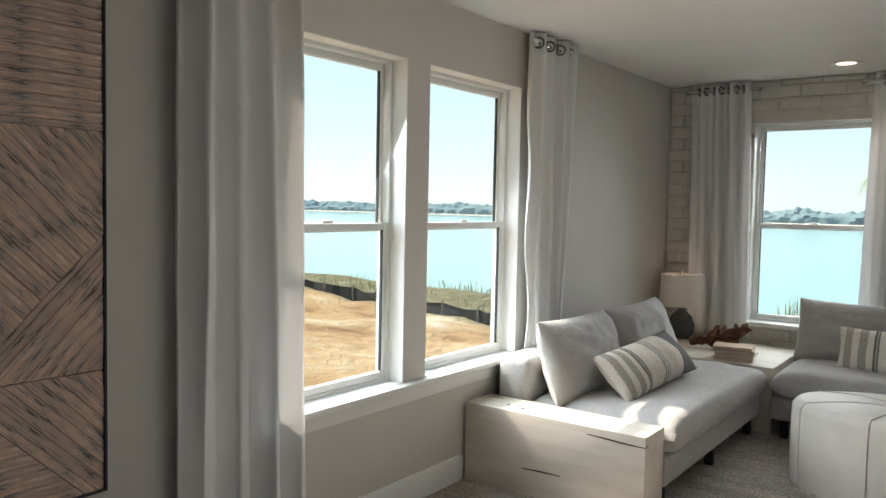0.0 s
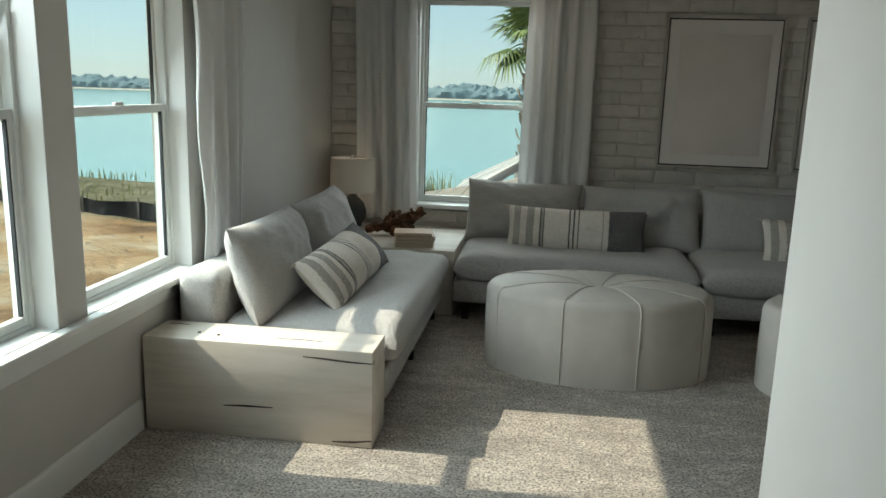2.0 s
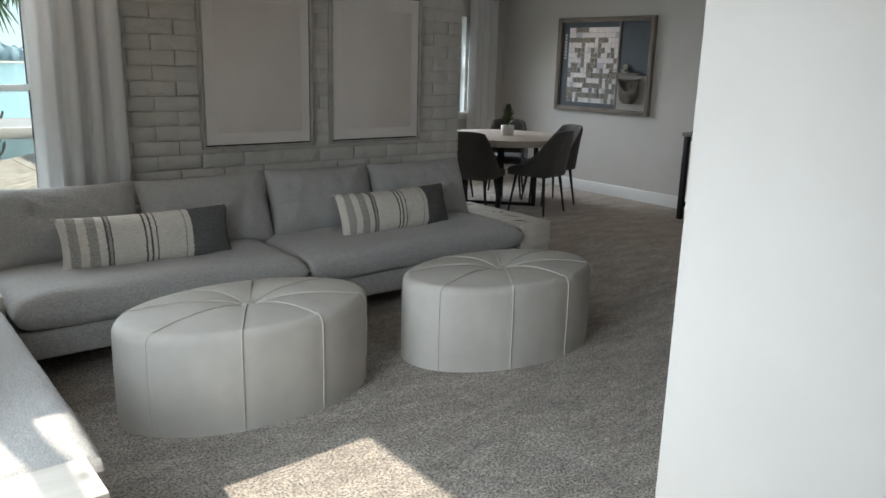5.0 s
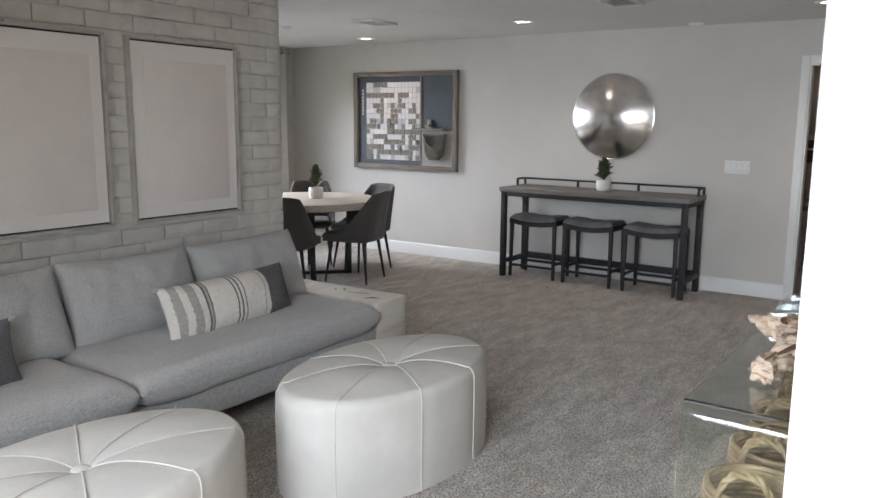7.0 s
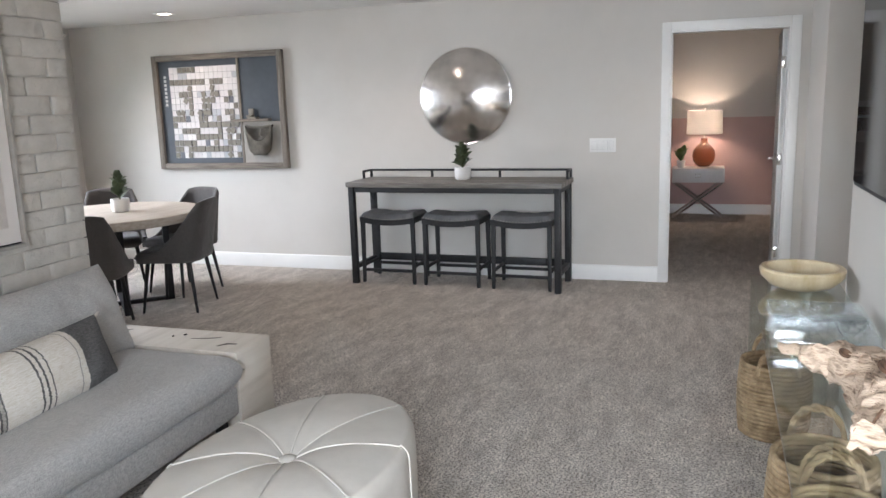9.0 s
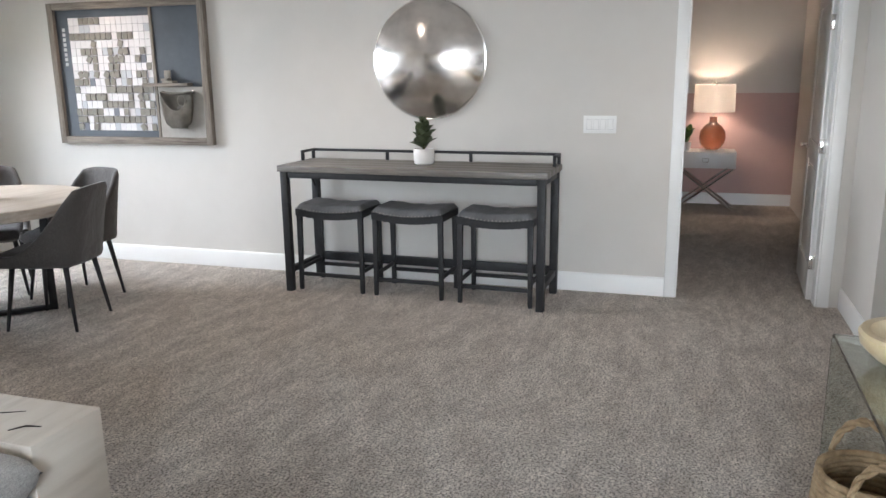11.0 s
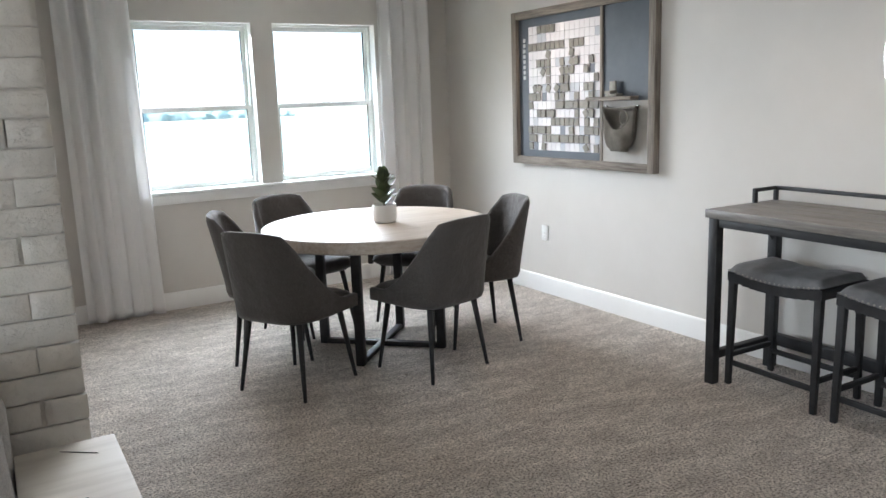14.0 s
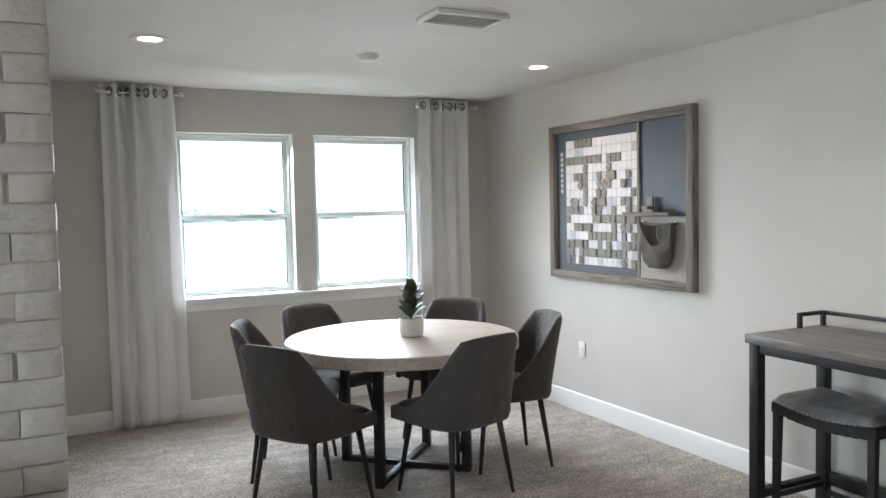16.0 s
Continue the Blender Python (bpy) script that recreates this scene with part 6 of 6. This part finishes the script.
FENCECLOTH = mottled("black_geotextile", (0.02, 0.022, 0.025), (0.05, 0.052, 0.056), 2, 0.8, bscale=6, bstr=0.4, bdist=0.05)
POST = mottled("grey_stake", (0.14, 0.12, 0.10), (0.22, 0.19, 0.16), 6, 0.9, bstr=0.1)
fence = thing("silt_fence", "sagging black silt fence on wooden stakes", "fence")
fx = [-58 + 2.2 * k for k in range(24)]
for a, b in zip(fx, fx[1:]):
    bm = bmesh.new()
    n = 8
    cols = []
    for k in range(n + 1):
        u = k / n
        x = a + (b - a) * u
        y = 20.4 - 0.25 * x + 0.14 * math.sin(x * 1.7)
        top = 0.42 - 0.12 * math.sin(math.pi * u) * (0.6 + 0.4 * math.sin(x))
        cols.append([bm.verts.new((x, y, -3.25)), bm.verts.new((x, y + 0.05 * math.sin(x * 5), -2.75)), bm.verts.new((x, y, -2.95 + top))])
    for c0, c1 in zip(cols, cols[1:]):
        for k in (0, 1):
            bm.faces.new((c0[k], c1[k], c1[k + 1], c0[k + 1]))
    bmesh.ops.solidify(bm, geom=bm.faces[:], thickness=0.01)
    part("cloth_panel", bm, FENCECLOTH, fence, "black geotextile panel")
for x in fx:
    y = 20.4 - 0.25 * x + 0.14 * math.sin(x * 1.7)
    part("stake", box(x - 0.025, x + 0.025, y - 0.06, y - 0.012, -3.3, -2.42, 0.004), POST, fence)

GRASS = mottled("reed_blades", (0.20, 0.21, 0.07), (0.40, 0.36, 0.15), 3, 0.8, bstr=0)


def reeds():
    bm = bmesh.new()
    rng = random.Random(5)
    spots = [(-5.6, 31.2, 1.4, 170, 1.2), (-22, 33.4, 3.2, 110, 0.45), (-30, 34.0, 6.0, 160, 0.3), (-12, 32.5, 5.0, 160, 0.35), (-17, 29, 7, 260, 0.35), (-27, 30, 9, 260, 0.35)]
    for cx, cy, spread, n, hh in spots:
        for k in range(n):
            x, y = cx + rng.gauss(0, spread * 0.5), cy + rng.gauss(0, 0.5 if hh > 0.4 else 1.6)
            h = hh * rng.uniform(0.5, 1.25)
            a, w, ln = rng.uniform(0, 6.28), 0.018 + 0.012 * rng.random(), rng.uniform(0.05, 0.35) * h
            z0 = -3.15
            c, s = math.cos(a), math.sin(a)
            p = [bm.verts.new((x - w * s, y + w * c, z0)), bm.verts.new((x + w * s, y - w * c, z0)), bm.verts.new((x + ln * 0.4 * c + w * s * 0.7, y + ln * 0.4 * s - w * c * 0.7, z0 + h * 0.65)), bm.verts.new((x + ln * 0.4 * c - w * s * 0.7, y + ln * 0.4 * s + w * c * 0.7, z0 + h * 0.65)), bm.verts.new((x + ln * c, y + ln * s, z0 + h))]
            bm.faces.new((p[0], p[1], p[2], p[3]))
            bm.faces.new((p[3], p[2], p[4]))
    return solo("shore_reeds", bm, GRASS, "tall yellow-green reeds and grass along the shore", "reeds", kind="stuff", smooth=False)


reeds()

BARK = local("palm_boot", (0.20, 0.17, 0.145), (0.52, 0.475, 0.42), 14, (1, 1, 0.4), rough=0.9, bscale=30, bstr=0.5, bdist=0.01)
FROND = local("palm_frond", (0.07, 0.115, 0.035), (0.20, 0.26, 0.085), 4, rough=0.55, bstr=0)


def palm(x, y, top, seed, label):
    rng = random.Random(seed)
    t = thing("palm_tree", label, "palm tree", "cabbage palms", at=(x, y, -3.05))
    H = top + 3.05
    part("trunk", tube([(0, 0, 0), (0.03, 0.02, H * 0.5), (0, 0, H)], [0.17, 0.15, 0.14], 14), BARK, t)
    for k in range(72):
        z = H * 0.38 + (H * 0.62) * k / 72
        a = k * 2.4
        bm = bmesh.new()
        w = 0.055
        pts = [(0.12, 0, 0, w * 1.3), (0.20, 0, 0.09, w), (0.245, 0, 0.22, w * 0.5)]
        lo = []
        for px, py, pz, ww in pts:
            lo.append([bm.verts.new((px, -ww, pz)), bm.verts.new((px + 0.02, 0, pz - 0.01)), bm.verts.new((px, ww, pz))])
        for r0, r1 in zip(lo, lo[1:]):
            for q in (0, 1):
                bm.faces.new((r0[q], r0[q + 1], r1[q + 1], r1[q]))
        bmesh.ops.solidify(bm, geom=bm.faces[:], thickness=0.022)
        part("boot", bm, BARK, t, "cut leaf base", at=(0, 0, z), rot=(0, 0, math.degrees(a) + rng.uniform(-8, 8)))
    for k in range(26):
        a = k * 137.5
        el = rng.uniform(-35, 65)
        L = rng.uniform(0.42, 0.6)
        bm = bmesh.new()
        add_tube(bm, [(0, 0, 0), (L * 0.55, 0, 0.05), (L, 0, 0.0)], [0.014, 0.010, 0.006], 5)
        for q in range(26):
            f = (q / 25 - 0.5) * 2
            ang = f * 1.75
            ll = 0.52 * (1 - 0.35 * abs(f)) * rng.uniform(0.85, 1.1)
            c, s = math.cos(ang), math.sin(ang)
            b0 = Vector((L - 0.15 * abs(f), 0, 0))
            mid_ = b0 + Vector((c * ll * 0.55, s * ll * 0.55, 0.03))
            tip = b0 + Vector((c * ll, s * ll, -0.25 * ll - 0.1 * rng.random()))
            side = Vector((-s, c, 0)) * 0.022
            v = [bm.verts.new(p) for p in (b0 - side * 0.4, b0 + side * 0.4, mid_ + side, mid_ - side, tip)]
            bm.faces.new((v[0], v[1], v[2], v[3]))
            bm.faces.new((v[3], v[2], v[4]))
        part("frond", bm, FROND, t, "fan-shaped green frond", at=(0, 0, H - 0.05), rot=(0, -el, a), smooth=False)
    return t


palm(-0.89, 12.2, 2.2, 1, "cabbage palm with shaggy boots beside the lake")
palm(-0.20, 12.3, 2.3, 2, "cabbage palm with shaggy boots beside the lake")
palm(1.35, 13.0, 2.5, 3, "cabbage palm with shaggy boots beside the lake")

# screened porch and lower roof below the north window
ALU = mottled("white_aluminium", (0.62, 0.62, 0.61), (0.70, 0.70, 0.69), 3, 0.45, bstr=0)
SCREENROOF = mottled("grey_screen_roof", (0.36, 0.355, 0.37), (0.42, 0.415, 0.43), 2, 0.6, bscale=40, bstr=0.05)
MESH = mat("insect_screen", 0.9)
_n, _l, _b = MESH[1], MESH[2], MESH[3]
_b.inputs["Base Color"].default_value = (0.35, 0.37, 0.38, 1)
_tr, _mx = _n.new("ShaderNodeBsdfTransparent"), _n.new("ShaderNodeMixShader")
_mx.inputs[0].default_value = 0.45
_l.new(_tr.outputs[0], _mx.inputs[1])
_l.new(_b.outputs[0], _mx.inputs[2])
_l.new(_mx.outputs[0], _n["Material Output"].inputs["Surface"])
porch = thing("screen_porch", "screened pool porch with white aluminium frame", "porch")
hip = bmesh.new()
lower, upper = [[hip.verts.new((x, y, z - d)) for x, y, z in ((-2.05, 9.95, -0.09), (-0.64, 9.95, 0.76), (-0.64, 11.25, 0.76), (-2.05, 13.6, -0.09))] for d in (0.05, 0.0)]
hip.faces.new(upper)
hip.faces.new(lower)
for i in range(4):
    j = (i + 1) % 4
    hip.faces.new((lower[i], lower[j], upper[j], upper[i]))
part("roof_slope", hip, SCREENROOF, porch, "grey sloping screen roof", smooth=False)
for y0, y1 in ((10.7, 9.985), (12.2, 10.6)):
    part("seam", tube([(-2.05, y0, -0.083), (-0.64, y1, 0.767)], 0.012, 6), ALU, porch, "white roof seam")
part("hip_rail", tube([(-2.05, 9.945, -0.07), (-0.64, 9.945, 0.78)], 0.018, 6), ALU, porch)
part("corner_post", tube([(-0.64, 9.935, 0.76), (-0.50, 9.925, 0.30), (-0.36, 9.92, -0.30)], 0.026, 6), ALU, porch)
slope = math.degrees(math.atan2(0.85, 1.41))
part("roof_top", box(-0.66, 6.0, 9.95, 11.25, 0.70, 0.76), SCREENROOF, porch, smooth=False)
part("eave_beam", box(0.0, 1.62, -0.05, 0.0, -0.07, 0.03, 0.004), SCREENROOF, porch, at=(-2.05, 9.94, -0.10), rot=(0, -slope, 0))
part("top_beam", box(-0.66, 6.0, 9.88, 9.945, 0.66, 0.77, 0.004), ALU, porch)
part("rail", box(-1.38, 6.0, 9.90, 9.94, 0.31, 0.35, 0.004), ALU, porch)
for x in (-1.0, 0.5, 1.6):
    part("post", box(x - 0.03, x + 0.03, 9.895, 9.945, -3.2, 0.68 if x > -0.7 else 0.50, 0.004), ALU, porch)
part("screen", box(-0.6, 6.0, 9.915, 9.917, -3.0, 0.66), MESH[0], porch, "grey insect screen", smooth=False)
SHINGLE = mottled("asphalt_shingle", (0.22, 0.20, 0.18), (0.40, 0.37, 0.34), 9, 0.95, bscale=60, bstr=0.5, bdist=0.01)
roof = thing("lower_roof", "pale grey shingled lower roof below the window", "roof", at=(-3.2, 6.50, 0.08))
part("deck", box(0, 3.2, 0, 2.6, -0.12, -0.02), SHINGLE, roof, rot=(-1, -11, 0), smooth=False)
for r in range(10):
    for k in range(9):
        part("shingle", box(0.01 + k * 0.35, 0.345 + k * 0.35, 0.26 * r, 0.26 * r + 0.275, -0.012, -0.002), SHINGLE, roof, at=(0, 0, 0.0), rot=(-1, -11, 0), smooth=False)

# ---- brick face, last ----


def brick_face():
    """Running bond of worn painted bricks over the north wall, kept clear of the window."""
    wall = thing("wall_brick", "grey-white painted rough brick wall", "wall", kind="structure")
    rng = random.Random(21)
    P, L, G = 0.0905, 0.283, 0.0055
    shapes = []
    for v in range(14):
        bm = bmesh.new()
        us, ws = (0, 0.028, 0.30, 0.65, 0.972, 1), (0, 0.085, 0.5, 0.915, 1)
        nx, nz = len(us) - 1, len(ws) - 1
        front = []
        for j in range(nz + 1):
            row = []
            for i in range(nx + 1):
                u, w = us[i], ws[j]
                edge = min(i, nx - i, j, nz - j)
                x, z = (u - 0.5), (w - 0.5)
                dep = -0.018 + (0.004 if edge == 0 else 0) + rng.uniform(-0.0018, 0.0018)
                if edge == 0:
                    x *= 1 - rng.uniform(0, 0.016)
                    z *= 1 - rng.uniform(0, 0.055)
                row.append(bm.verts.new((x, dep, z)))
            front.append(row)
        for a, b in zip(front, front[1:]):
            for i in range(nx):
                bm.faces.new((a[i], a[i + 1], b[i + 1], b[i]))
        rim = front[0] + [r[-1] for r in front[1:]] + front[-1][-2::-1] + [r[0] for r in front[-2:0:-1]]
        back = [bm.verts.new((p.co.x * 1.03, 0.03, p.co.z * 1.05)) for p in rim]
        for i in range(len(rim)):
            j = (i + 1) % len(rim)
            bm.faces.new((rim[i], back[i], back[j], rim[j]))
        bmesh.ops.recalc_face_normals(bm, faces=bm.faces)
        me = bpy.data.meshes.new("brick")
        for f in bm.faces:
            f.smooth = True
        for e in bm.edges:
            if e.verts[0] in back or e.verts[1] in back or (e.verts[0] in rim and e.verts[1] in rim):
                e.smooth = False
        bm.to_mesh(me)
        me.materials.append(BRICK)
        shapes.append((me, bm))
    todo = []
    rows = int(CH / P) + 1
    for r in range(rows):
        z0 = r * P
        z1 = min(z0 + P, CH)
        if z1 - z0 < 0.03:
            continue
        x = WX - (L / 2 if r % 2 else 0) - 0.02
        while x < PX:
            a, b = max(x, WX), min(x + L + rng.uniform(-0.01, 0.01), PX)
            x = x + L
            if PX - b < 0.06:
                b = PX
            pieces = [(a, b)]
            if z1 > SILL - 0.02 and z0 < HEAD:
                pieces = [(a, min(b, B_WIN[0])), (max(a, B_WIN[1]), b)]
            for p0, p1 in pieces:
                if p1 - p0 > 0.03:
                    todo.append((p0, p1, z0, z1))
    rest = bmesh.new()
    count = 0
    for p0, p1, z0, z1 in sorted(todo, key=lambda q: -q[0]):
        me, src = shapes[rng.randrange(len(shapes))]
        w, h = p1 - p0 - G * 0.8, z1 - z0 - G * 0.8
        ry = rng.uniform(-0.6, 0.6)
        out = rng.uniform(-0.002, 0.002)
        m = Matrix.Translation(((p0 + p1) / 2, BY + 0.012 + out, (z0 + z1) / 2)) @ Matrix.Rotation(radians(ry), 4, "Y") @ Matrix.Diagonal((w, 1, h, 1))
        if count < 298:
            ob = new("brick", me)
            ob.parent = wall
            ob.matrix_basis = m
            count += 1
        else:
            n0 = len(rest.verts)
            vs = [rest.verts.new(m @ v.co) for v in src.verts]
            for f in src.faces:
                nf = rest.faces.new([vs[v.index] for v in f.verts])
                nf.smooth = True
    for me, src in shapes:
        src.free()
    ob = part("further_bricks", rest, BRICK, wall, angle=70)
    ob["kind"] = "stuff"
    # brick returns at the free end
    bm = bmesh.new()
    for r in range(rows):
        z0, z1 = r * P + 0.005, min((r + 1) * P - 0.005, CH)
        if z1 - z0 > 0.02:
            add_box(bm, PX - 0.012, PX + rng.uniform(-0.004, 0.003), BY - 0.002 + rng.uniform(0, 0.004), BY + 0.14, z0, z1, 0.003, seg=1)
    part("end_bricks", bm, BRICK, wall)
    part("mortar", box(WX, B_WIN[0], BY + 0.011, BY + 0.0195, 0, CH), BRICK, wall, smooth=False)
    part("mortar", box(B_WIN[1], PX - 0.0125, BY + 0.011, BY + 0.0195, 0, CH), BRICK, wall, smooth=False)
    part("mortar", box(B_WIN[0], B_WIN[1], BY + 0.011, BY + 0.0195, 0, SILL - 0.03), BRICK, wall, smooth=False)
    part("mortar", box(B_WIN[0], B_WIN[1], BY + 0.011, BY + 0.0195, HEAD, CH), BRICK, wall, smooth=False)


brick_face()
